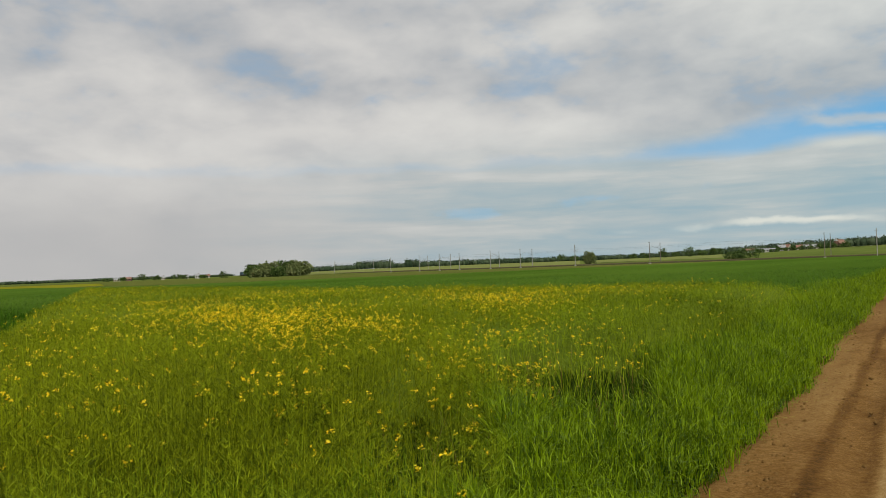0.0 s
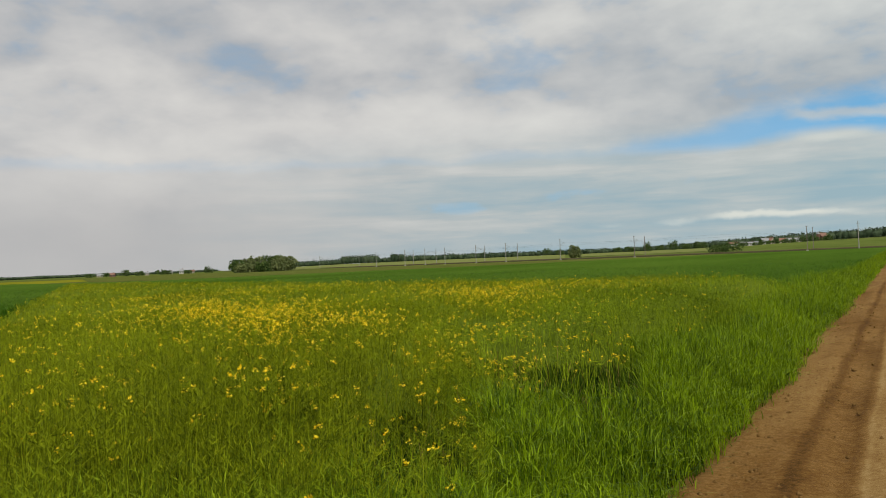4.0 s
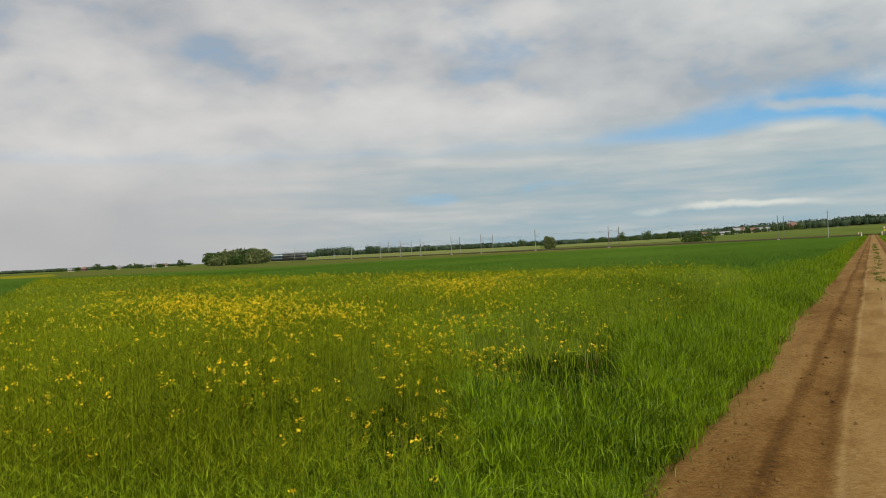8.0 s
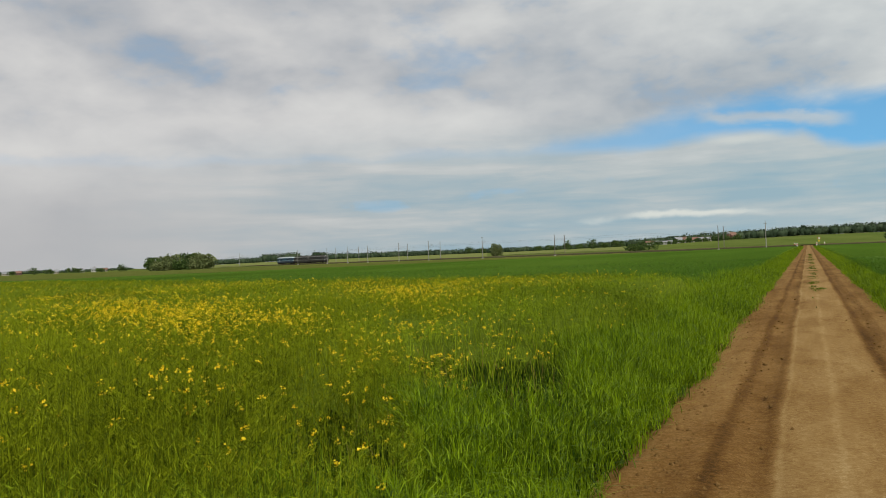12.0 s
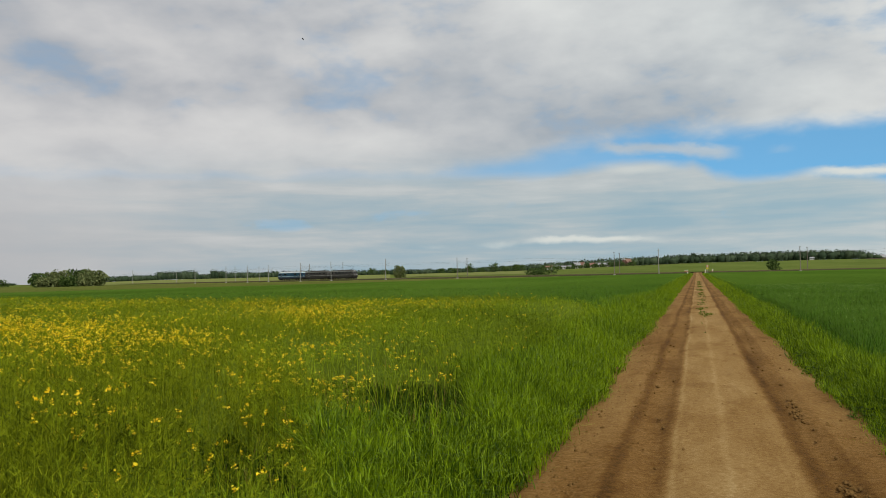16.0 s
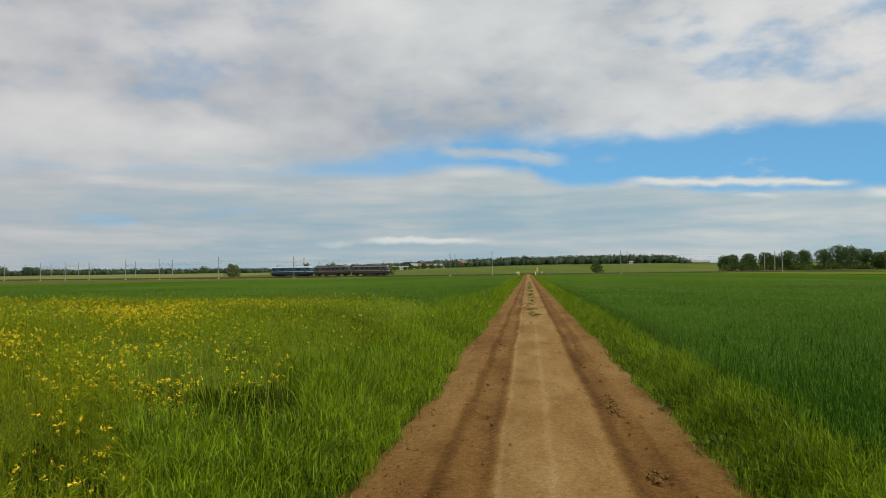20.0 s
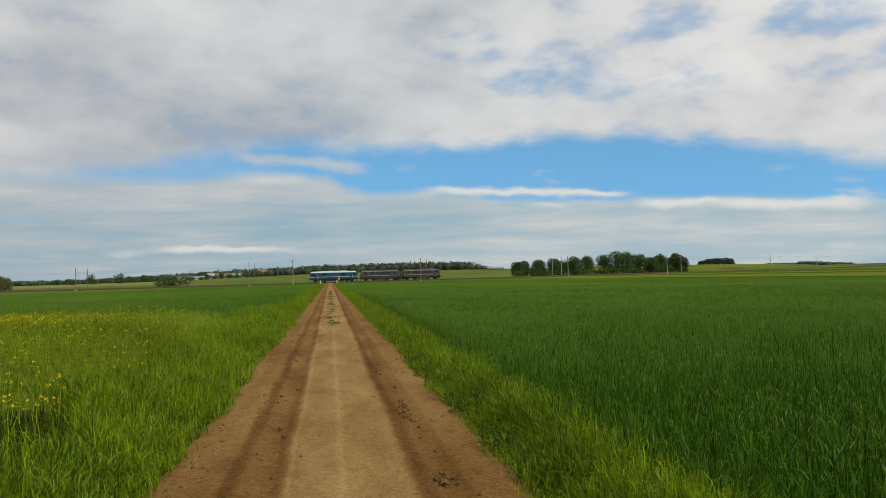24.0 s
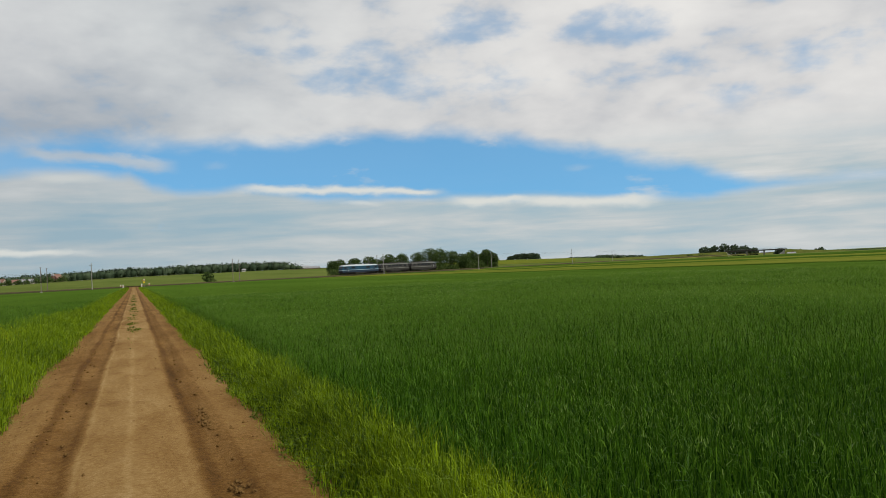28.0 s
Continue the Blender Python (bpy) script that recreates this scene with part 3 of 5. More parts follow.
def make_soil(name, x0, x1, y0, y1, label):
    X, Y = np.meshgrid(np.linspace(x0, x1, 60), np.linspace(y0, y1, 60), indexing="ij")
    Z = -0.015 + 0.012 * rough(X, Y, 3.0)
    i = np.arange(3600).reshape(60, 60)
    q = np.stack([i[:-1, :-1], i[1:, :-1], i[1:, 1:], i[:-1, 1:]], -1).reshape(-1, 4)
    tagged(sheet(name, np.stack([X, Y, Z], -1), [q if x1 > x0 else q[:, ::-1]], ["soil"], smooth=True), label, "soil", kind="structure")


make_soil("field_soil", -16, -1.36, -9, 18, "soil beneath the rape plants, with shade put in its dark colour")
make_soil("field_soil", 1.40, 16, -9, 18, "soil beneath the wheat, with shade put in its dark colour")

# ---- railway ----
tagged(sweep("rough_meadow", [(-245, -0.04), (-238, 0.20), (-190, 0.26), (-150, 0.18), (-120, 0.26), (-90, 0.22), (-60, 0.28), (-40, 0.30), (-25, 0.24), (-13, 0.05)], -560, -12, 3, "meadow"), "strip of rough yellowish grass between wheat and railway", "meadow", kind="structure")
tagged(sweep("rail_bank", [(-13, -0.1), (-9, 0.14), (-5.5, 0.22), (-3.4, 0.20), (-2.5, 0.10), (8.2, BED - 0.1), (9.5, 0.25), (13, -0.1)], -560, 900, 3, "bank"), "low grassy railway embankment", "embankment", kind="structure")
tagged(sweep("ballast_bed", [(-3.0, 0.12), (-1.9, BED + 0.12), (5.9, BED + 0.12), (6.6, BED - 0.12)], -560, 900, 3, "ballast"), "grey-brown ballast bed of a double track", "ballast", kind="structure")
for aside in (0.0, 4.0):
    for off in (-0.72, 0.72):
        ob = sweep("rail", [(off - 0.07, BED + 0.14), (off - 0.035, BED + 0.31), (off + 0.035, BED + 0.31), (off + 0.07, BED + 0.14)], -560, 900, 3, "rail", aside)
        tagged(ob, "worn steel rail of the line", "rail", "rails of the line", "structure")
RAIL_TOP = BED + 0.31


def make_sleepers():
    v, f = [], []
    cube = np.array([(x, y, z) for z in (0, 0.1) for x, y in ((-0.13, -1.3), (0.13, -1.3), (0.13, 1.3), (-0.13, 1.3))])
    faces = np.array([(4, 5, 6, 7), (0, 1, 5, 4), (1, 2, 6, 5), (2, 3, 7, 6), (3, 0, 4, 7)])
    for aside in (0.0, 4.0):
        for s in np.arange(-200, 200, 0.65):
            x, y, h = on_rail(s, aside)
            c, d = math.cos(h), math.sin(h)
            p = np.stack([x + cube[:, 0] * c - cube[:, 1] * d, y + cube[:, 0] * d + cube[:, 1] * c, BED + 0.1 + cube[:, 2]], -1)
            f.append(faces + 8 * len(v))
            v.append(p)
    tagged(sheet("sleepers", np.concatenate(v), [np.concatenate(f)], ["sleeper"]), "grey concrete sleepers under the rails", "sleepers", kind="stuff")


make_sleepers()

# ---- crops and grasses near the camera ----
def scatter(n, x0, x1, y0, y1):
    return rng.uniform(x0, x1, n), rng.uniform(y0, y1, n)


def in_view(x, y):
    a = turn_of(x, y)
    return ((a < 66) & (a > -58) & (y > 1.0)) | ((np.hypot(x, y) < 8.0) & (rng.uniform(size=len(x)) < 0.6))


def blades(x, y, z, tall, wide, lean, segs=3):
    """Bent tapering blades; returns points, quads and tips."""
    n = len(x)
    way = rng.uniform(0, 2 * np.pi, n)
    face = way + rng.normal(0, 0.9, n) + np.pi / 2
    u = np.linspace(0, 1, segs + 1)
    P = np.zeros((n, 2 * segs + 1, 3))
    ca, sa, cf, sf = np.cos(way), np.sin(way), np.cos(face), np.sin(face)
    for k in range(segs + 1):
        out = lean * tall * u[k] ** 2
        up = tall * (u[k] - 0.35 * np.minimum(lean, 1.2) * u[k] ** 3)
        w = wide * (1 - u[k] ** 1.6) * 0.5 * (0.7 + 0.6 * min(1, u[k] * 3))
        cx, cy, cz = x + ca * out, y + sa * out, z + up
        if k == segs:
            P[:, 2 * k] = np.stack([cx, cy, cz], -1)
        else:
            P[:, 2 * k] = np.stack([cx - cf * w, cy - sf * w, cz], -1)
            P[:, 2 * k + 1] = np.stack([cx + cf * w, cy + sf * w, cz], -1)
    base = np.arange(n)[:, None] * (2 * segs + 1)
    quads = np.concatenate([base + np.array([[2 * k, 2 * k + 1, 2 * k + 3, 2 * k + 2]]) for k in range(segs - 1)]) if segs > 1 else np.zeros((0, 4), int)
    tris = base + np.array([[2 * segs - 2, 2 * segs - 1, 2 * segs]])
    return P.reshape(-1, 3), quads, tris


def strips(p, q, w0, w1):
    """Flat slivers from the points p to the points q."""
    n = len(p)
    d = q - p
    r = rng.normal(size=(n, 3))
    s = np.cross(d, r)
    s /= np.linalg.norm(s, axis=1, keepdims=True) + 1e-9
    w0, w1 = np.broadcast_to(w0, n)[:, None] * 0.5, np.broadcast_to(w1, n)[:, None] * 0.5
    P = np.stack([p - s * w0, p + s * w0, q + s * w1, q - s * w1], 1)
    return P.reshape(-1, 3), np.arange(4 * n).reshape(n, 4)


class Heap:
    """Gathers pieces into one mesh."""
    def __init__(self):
        self.v, self.f, self.m, self.n = [], [], [], 0

    def add(self, pts, *faces, mat=0):
        self.v.append(pts)
        for f in faces:
            if len(f):
                self.f.append(f + self.n), self.m.append(mat)
        self.n += len(pts)

    def done(self, name, mats, label, category):
        return tagged(sheet(name, np.concatenate(self.v), self.f, mats, self.m), label, category, kind="stuff")


def grow(heap, n, x0, x1, y0, y1, tall, wide, lean, segs, keep=None, mat=0, spread=0.25, lift=None):
    x, y = scatter(n, x0, x1, y0, y1)
    ok = in_view(x, y)
    if keep is not None:
        ok &= keep(x, y)
    x, y = x[ok], y[ok]
    m = len(x)
    t = (tall(x, y) if callable(tall) else tall) * rng.uniform(1 - spread, 1 + spread, m)
    foot = np.zeros(m) if lift is None else lift(x, y) * rng.uniform(0.6, 1.0, m)
    heap.add(*blades(x, y, foot, t, wide * rng.uniform(0.7, 1.3, m), np.abs(rng.normal(0, lean, m)) + 0.05, segs), mat=mat)


def make_wheat():
    h = Heap()
    near = lambda a, b: (lambda x, y: (np.hypot(x, y) >= a) & (np.hypot(x, y) < b))
    tall = lambda x, y: 0.54 + 0.05 * rough(x * 0.3, y * 0.2, 1.0)
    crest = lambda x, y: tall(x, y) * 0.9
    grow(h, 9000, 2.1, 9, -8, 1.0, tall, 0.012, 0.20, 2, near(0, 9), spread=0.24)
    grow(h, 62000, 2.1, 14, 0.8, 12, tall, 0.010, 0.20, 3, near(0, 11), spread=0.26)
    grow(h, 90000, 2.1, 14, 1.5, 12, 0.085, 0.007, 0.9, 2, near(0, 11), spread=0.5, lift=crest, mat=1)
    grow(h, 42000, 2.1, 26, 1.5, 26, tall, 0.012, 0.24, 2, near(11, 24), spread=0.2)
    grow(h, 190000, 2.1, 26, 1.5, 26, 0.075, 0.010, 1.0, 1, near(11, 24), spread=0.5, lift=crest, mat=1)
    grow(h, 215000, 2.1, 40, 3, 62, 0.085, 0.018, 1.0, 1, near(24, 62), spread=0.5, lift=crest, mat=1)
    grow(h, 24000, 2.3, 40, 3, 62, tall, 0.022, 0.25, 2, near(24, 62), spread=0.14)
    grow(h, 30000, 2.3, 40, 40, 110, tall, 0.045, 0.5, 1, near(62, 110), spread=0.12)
    h.done("wheat_plants", ["wheat", "lit_wheat_tip"], "upright narrow leaves of dark green young wheat", "wheat")
    # young ears stand pale over the leaves, in drifts
    h = Heap()
    x, y = scatter(150000, 2.8, 40, 3, 60)
    r = np.hypot(x, y)
    ok = in_view(x, y) & (r > 4.5) & (rng.uniform(size=len(x)) < 0.2 + 0.8 * smooth_step(rough(x * 0.25, y * 0.12, 1.0), -0.2, 0.6)) & (rng.uniform(size=len(x)) < np.clip(14 / r, 0.25, 1))
    x, y = x[ok], y[ok]
    p = np.stack([x, y, tall(x, y) * rng.uniform(0.90, 1.10, len(x))], -1)
    q = p + np.stack([rng.normal(0, 0.016, len(x)), rng.normal(0, 0.016, len(x)), rng.uniform(0.020, 0.045, len(x))], -1)
    w = 0.006 * np.maximum(1, np.hypot(x, y) / 12)
    h.add(*strips(p, q, w, w * 0.4))
    h.done("wheat_ears", ["ear"], "pale young ears standing over the wheat leaves", "wheat ears")
    h = Heap()
    out = lambda x, y: ~inside(RAPE, x, y)
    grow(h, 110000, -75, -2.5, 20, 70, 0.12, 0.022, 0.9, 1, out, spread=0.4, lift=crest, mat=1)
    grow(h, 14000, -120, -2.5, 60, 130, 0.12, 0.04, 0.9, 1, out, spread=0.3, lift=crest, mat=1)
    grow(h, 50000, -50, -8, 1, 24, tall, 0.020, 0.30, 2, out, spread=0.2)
    h.done("wheat_plants", ["wheat", "lit_wheat_tip"], "dark green wheat leaves behind the rape", "wheat")


def make_verges():
    h = Heap()
    edge = lambda x, y: x < ROAD_L + 0.04 * np.sin(y * 1.9 + 0.3) + 0.03 * np.sin(y * 4.3 + 0.6) + 0.05 * np.sin(y * 0.63 + 0.3) + rng.normal(0, 0.05, len(x))
    tall = lambda x, y: 0.12 + 0.44 * smooth_step(-x, 1.3, 2.3) + 0.12 * rough(x * 1.3, y * 0.8, 1.0) + 0.10 * rough(x * 2, y * 1.6, 1.0)
    thin = lambda x, y: edge(x, y) & (rng.uniform(size=len(x)) < 1.0 - 0.85 * smooth_step(edge_in(x, y), -0.2, 1.2)) & (hollow(x, y) < 0.25) & (rng.uniform(size=len(x)) < 0.45 + 0.55 * smooth_step(rough(x * 2, y * 1.6, 1.0), -0.5, 0.2))
    crest = lambda x, y: tall(x, y) * 0.9
    grow(h, 16000, -3.6, -1.2, -8, 1.0, tall, 0.017, 0.40, 2, thin, spread=0.4)
    grow(h, 48000, -4.4, -1.2, 0.8, 12, tall, 0.0085, 0.45, 3, thin, spread=0.4)
    grow(h, 100000, -4.4, -1.2, 0.8, 12, 0.11, 0.0075, 1.1, 2, thin, spread=0.6, lift=crest)
    grow(h, 22000, -4.0, -1.2, 12, 40, tall, 0.015, 0.42, 2, thin, spread=0.4)
    grow(h, 50000, -4.0, -1.2, 12, 40, 0.13, 0.014, 1.0, 1, thin, spread=0.6, lift=crest)
    grow(h, 18000, -2.7, -1.2, 40, 140, tall, 0.05, 0.5, 1, edge)
    grow(h, 10000, -2.7, -1.2, 140, 305, tall, 0.12, 0.5, 1, edge)
    h.done("verge_grass", ["grass"], "lush bright green grass along the dirt track", "grass")
    h = Heap()
    edge = lambda x, y: x > ROAD_R + 0.04 * np.sin(y * 1.9 + 2.1) + 0.03 * np.sin(y * 4.3 + 4.2) + 0.05 * np.sin(y * 0.63 + 2.1) + rng.normal(0, 0.05, len(x))
    tall = lambda x, y: 0.08 + 0.38 * smooth_step(x, 1.45, 2.0) + 0.09 * rough(x * 1.2, y * 0.5, 1.0)
    full = lambda x, y: edge(x, y) & (rng.uniform(size=len(x)) < 0.55 + 0.45 * smooth_step(x, 1.55, 1.85)) & (x < 2.12 + 0.14 * rough(x * 0.2, y * 0.5, 1.0) + rng.normal(0, 0.10, len(x)))
    crest = lambda x, y: tall(x, y) * 0.88
    grow(h, 13000, 1.3, 3.1, -8, 1.0, tall, 0.016, 0.45, 2, full, spread=0.4)
    grow(h, 40000, 1.3, 3.1, 0.8, 12, tall, 0.0075, 0.45, 3, full, spread=0.4)
    grow(h, 74000, 1.3, 3.1, 0.8, 12, 0.11, 0.0065, 1.0, 2, full, spread=0.6, lift=crest)
    grow(h, 30000, 1.3, 3.0, 12, 40, tall, 0.014, 0.5, 2, full)
    grow(h, 30000, 1.3, 3.0, 12, 40, 0.12, 0.012, 1.0, 1, full, spread=0.6, lift=crest)
    grow(h, 20000, 1.3, 2.9, 40, 140, tall, 0.05, 0.5, 1, edge)
    grow(h, 10000, 1.3, 2.9, 140, 305, tall, 0.12, 0.5, 1, edge)
    h.done("verge_grass", ["grass"], "bright green grass strip between track and wheat", "grass")
    h = Heap()
    tuft = lambda x, y: (np.sin(y * 1.31) + np.sin(y * 2.17 + 1) + np.sin(y * 3.71 + 2) + np.sin(y * 0.53 + 4) + 1.6 * rough(x * 3, y * 0.7, 1.2) > 0.5) & (np.abs(x - 0.06 - 0.06 * np.sin(y * 0.9)) < 0.15 + 0.09 * np.sin(y * 1.7))
    grow(h, 60000, -0.3, 0.42, 21, 120, 0.085, 0.026, 1.0, 2, tuft, spread=0.7)
    h.done("crown_grass", ["broad"], "sparse grass tufts on the crown of the track", "grass")


def make_weeds():
    """Broad-leaved weeds hugging the right edge of the track, and a few on the left."""
    h = Heap()
    clumps = [(1.66 + 0.11 * math.sin(k * 2.3) + 0.04 * math.sin(k * 5.1), 3.0 + 0.27 * k + 0.1 * math.sin(k * 3.7), 0.16 + 0.10 * (0.5 + 0.5 * math.sin(k * 1.7)), int(150 * (0.35 + 0.65 * (0.5 + 0.5 * math.sin(k * 0.83 + 1))))) for k in range(48)]
    clumps += [(-1.52, 4.9, 0.14, 40), (-1.5, 7.6, 0.14, 40), (-1.55, 10.2, 0.16, 40)]
    for x0, y0, r, n in clumps:
        a, d = rng.uniform(0, 2 * np.pi, n), r * np.sqrt(rng.uniform(0, 1, n))
        p = np.stack([x0 + np.cos(a) * d, y0 + np.sin(a) * d * 1.4, rng.uniform(0.03, 0.15, n) * r / 0.2 * (1 - 0.5 * (d / r) ** 2)], -1)
        b = rng.uniform(0, 2 * np.pi, n)
        l = rng.uniform(0.025, 0.075, n)
        mid = p + np.stack([np.cos(b) * l * 0.5, np.sin(b) * l * 0.5, l * 0.45], -1)
        end = p + np.stack([np.cos(b) * l, np.sin(b) * l, l * 0.30], -1)
        s = np.stack([-np.sin(b), np.cos(b), np.zeros(n)], -1) * (l * 0.26)[:, None]
        pts = np.stack([p, mid - s, end, mid + s], 1)
        h.add(pts.reshape(-1, 3), np.arange(4 * n).reshape(n, 4))
    h.done("roadside_weeds", ["broad"], "low dark broad-leaved weeds along the edge of the track", "weeds")


# patches of bloom (x, y, radius, strength) and bare hollows (x, y, radius) in the rape
BLOOM = [(-18, 16.7, 3.4, 0.75), (-13.5, 13.2, 2.5, 0.8), (-10.6, 10.7, 2.1, 0.95), (-8.4, 9.0, 1.1, 0.9), (-6.6, 7.3, 0.8, 0.85), (-7.6, 9.4, 1.1, 1.0), (-6.2, 8.6, 0.9, 1.0), (-5.4, 8.0, 0.5, 0.8), (-5.1, 5.8, 0.45, 0.85), (-4.2, 4.8, 0.3, 0.6),
         (-9.5, 17.5, 2.0, 1.0), (-7.4, 15.0, 1.3, 1.0), (-5.9, 12.8, 0.9, 1.0), (-8.2, 20.2, 2.0, 0.85), (-5.6, 19, 1.5, 0.65), (-12, 21, 2.5, 0.7), (-20, 25, 5, 0.6), (-4.2, 6.7, 0.45, 0.55), (-9.6, 7.3, 1.0, 0.55), (-7.6, 4.6, 0.7, 0.55), (-35, 26, 10, 0.36), (-55, 41, 12, 0.34),
         (-2.9, 5.6, 0.35, 0.6), (-2.5, 5.1, 0.3, 0.5), (-2.7, 4.2, 0.3, 0.45), (-3.5, 8.6, 0.6, 0.5), (-3.5, 3.5, 0.25, 0.45), (-3.0, 19, 1.0, 0.45), (-2.8, 11.5, 0.5, 0.5)]
HOLLOW = [(-3.75, 9.1, 2.0, 1.1), (-2.85, 7.3, 1.1, 0.7), (-4.9, 9.7, 1.3, 0.8), (-4.05, 7.7, 0.55, 0.4), (-3.4, 5.25, 0.95, 0.55), (-2.95, 4.6, 0.7, 0.45), (-4.3, 6.6, 0.5, 0.3)]      # with their length along and width across the line from the camera


def bloom(x, y):
    v = np.full(np.shape(x), 0.15)
    for a, b, r, k in BLOOM:
        v = np.maximum(v, k * np.exp(-((x - a) ** 2 + (y - b) ** 2) / (r * r)))
    return 0.52 * v ** 1.7 * (0.3 + 1.1 * np.clip(rough(x * 0.5, y * 0.5, 1.3) + 0.4, 0, 1))


def hollow(x, y):
    v = np.zeros(np.shape(x))
    for a, b, along, across in HOLLOW:
        r = math.hypot(a, b)
        u, w = ((x - a) * a + (y - b) * b) / r, ((x - a) * b - (y - b) * a) / r
        v = np.maximum(v, np.exp(-((u / along) ** 2 + (w / across) ** 2) ** 2) * np.clip(0.95 + 0.5 * rough(x, y, 2.4), 0.3, 1))
    return v


def edge_in(x, y):
    """Metres inside the rape from its edge along the track."""
    return np.interp(y, (-8, 3.8, 5.2, 6.6, 8.4, 10.4, 13, 24), (-2.05, -2.1, -2.5, -2.8, -2.9, -2.75, -2.4, -2.3)) - x


def rape_height(x, y):
    return (0.96 + 0.05 * rough(x * 0.35, y * 0.35, 1.0)) * (0.62 + 0.38 * smooth_step(edge_in(x, y), -0.2, 1.8)) * (1 - 0.42 * np.exp(-((x + 2.6) ** 2 + (y - 6.3) ** 2) / 1.3))


def rape_plants(heap, n, r0, r1, box_, arms, pods, petals, fat, leaves_=2, top=0.0, even=(0.80, 1.12), flower=1.0):
    """Rape between two distances; top: where the visible part begins, as a share of the height, in a closed stand."""
    x, y = scatter(n, *box_)
    r = np.hypot(x, y)
    ok = in_view(x, y) & inside(RAPE, x, y) & (r >= r0) & (r < r1) & (rng.uniform(size=n) > 0.90 * hollow(x, y)) & (rng.uniform(size=n) < 0.35 + 0.65 * smooth_step(edge_in(x, y), 0.0, 1.2)) & (rng.uniform(size=n) < 0.40 + 0.60 * smooth_step(rough(x, y, 1.7), -0.55, 0.15))
    x, y = x[ok], y[ok]
    fresh = edge_in(x, y) + 0.8 * rough(x, y, 0.6) < rng.normal(0.5, 0.3, len(x)) + 2.3 * smooth_step(y, 6.5, 9.5)      # greener plants towards the track
    order = np.argsort(fresh, kind="stable")
    x, y, fresh = x[order], y[order], fresh[order]
    m, split = len(x), int(np.sum(~fresh))

    def put(pts, quads):
        heap.add(pts[:4 * split], quads[:split], mat=0)
        heap.add(pts[4 * split:], quads[split:] - 4 * split, mat=2)
    H = rape_height(x, y) * rng.uniform(*even, m) * (1 - 0.22 * hollow(x, y)) * (1 + 0.09 * rough(x, y, 1.7) * (1 - top))
    base = np.stack([x, y, H * top], -1)
    tip = np.stack([x + rng.normal(0, 0.07, m), y + rng.normal(0, 0.07, m), H], -1)
    knee = base * 0.45 + tip * 0.55 + np.stack([rng.normal(0, 0.035, m), rng.normal(0, 0.035, m), np.zeros(m)], -1)
    put(*strips(base, knee, 0.007 * fat, 0.005 * fat))
    put(*strips(knee, tip, 0.005 * fat, 0.002 * fat))
    full = np.maximum(bloom(x, y) * np.where(fresh, 0.6, 1.0), (0.05 + 0.15 * smooth_step(y, 6.0, 7.0)) * smooth_step(hollow(x, y), 0.15, 0.6))
    a0 = rng.uniform(0, 2 * np.pi, m)
    tips = [(tip, full)]
    for k in range(arms):
        f = rng.uniform(0.0, 0.7, m)[:, None]
        p = knee * (1 - f) + tip * f
        ang = a0 + k * 2.4 + rng.normal(0, 0.3, m)
        out = rng.uniform(0.04, 0.17, m)
        q = p + np.stack([np.cos(ang) * out, np.sin(ang) * out, H * rng.uniform(0.84, 1.04, m) - p[:, 2]], -1)
        bend = (p + q) * 0.5 + np.stack([np.cos(ang) * out * 0.3, np.sin(ang) * out * 0.3, -0.02 * np.ones(m)], -1)
        put(*strips(p, bend, 0.0035 * fat, 0.0028 * fat))
        put(*strips(bend, q, 0.0028 * fat, 0.0016 * fat))
        tips.append((q, full))
        for j in range(pods):
            g = rng.uniform(0.2, 1.0, m)[:, None]
            c = bend * (1 - g) + q * g
            b = rng.uniform(0, 2 * np.pi, m)
            d = np.stack([np.cos(b) * 0.042, np.sin(b) * 0.042, rng.uniform(0.012, 0.050, m)], -1) * rng.uniform(0.6, 1.3, m)[:, None] * (1 + 0.25 * (fat - 1))
            put(*strips(c, c + d, rng.uniform(0.002, 0.0055, m) * fat, 0.0006))
    # a few broad lower leaves
    for k in range(leaves_):
        f = rng.uniform(0.10, 0.45, m)[:, None]
        p = base * (1 - f) + tip * f
        ang = rng.uniform(0, 2 * np.pi, m)
        q = p + np.stack([np.cos(ang) * 0.08, np.sin(ang) * 0.08, rng.uniform(-0.03, 0.04, m)], -1)
        put(*strips(p, q, 0.016 * fat, 0.002))
    for q, w in tips:
        on = rng.uniform(size=m) < w
        q = q[on]
        for j in range(petals):
            c = q + rng.normal(0, 0.012 * flower, (len(q), 3)) + (0, 0, 0.012)
            d = rng.normal(size=(len(q), 3))
            d /= np.linalg.norm(d, axis=1, keepdims=True)
            d[:, 2] *= 0.5
            s = 0.0085 * flower * rng.uniform(0.6, 1.3, len(q))[:, None]
            heap.add(*strips(c - d * s, c + d * s, 0.014 * flower, 0.011 * flower), mat=1)


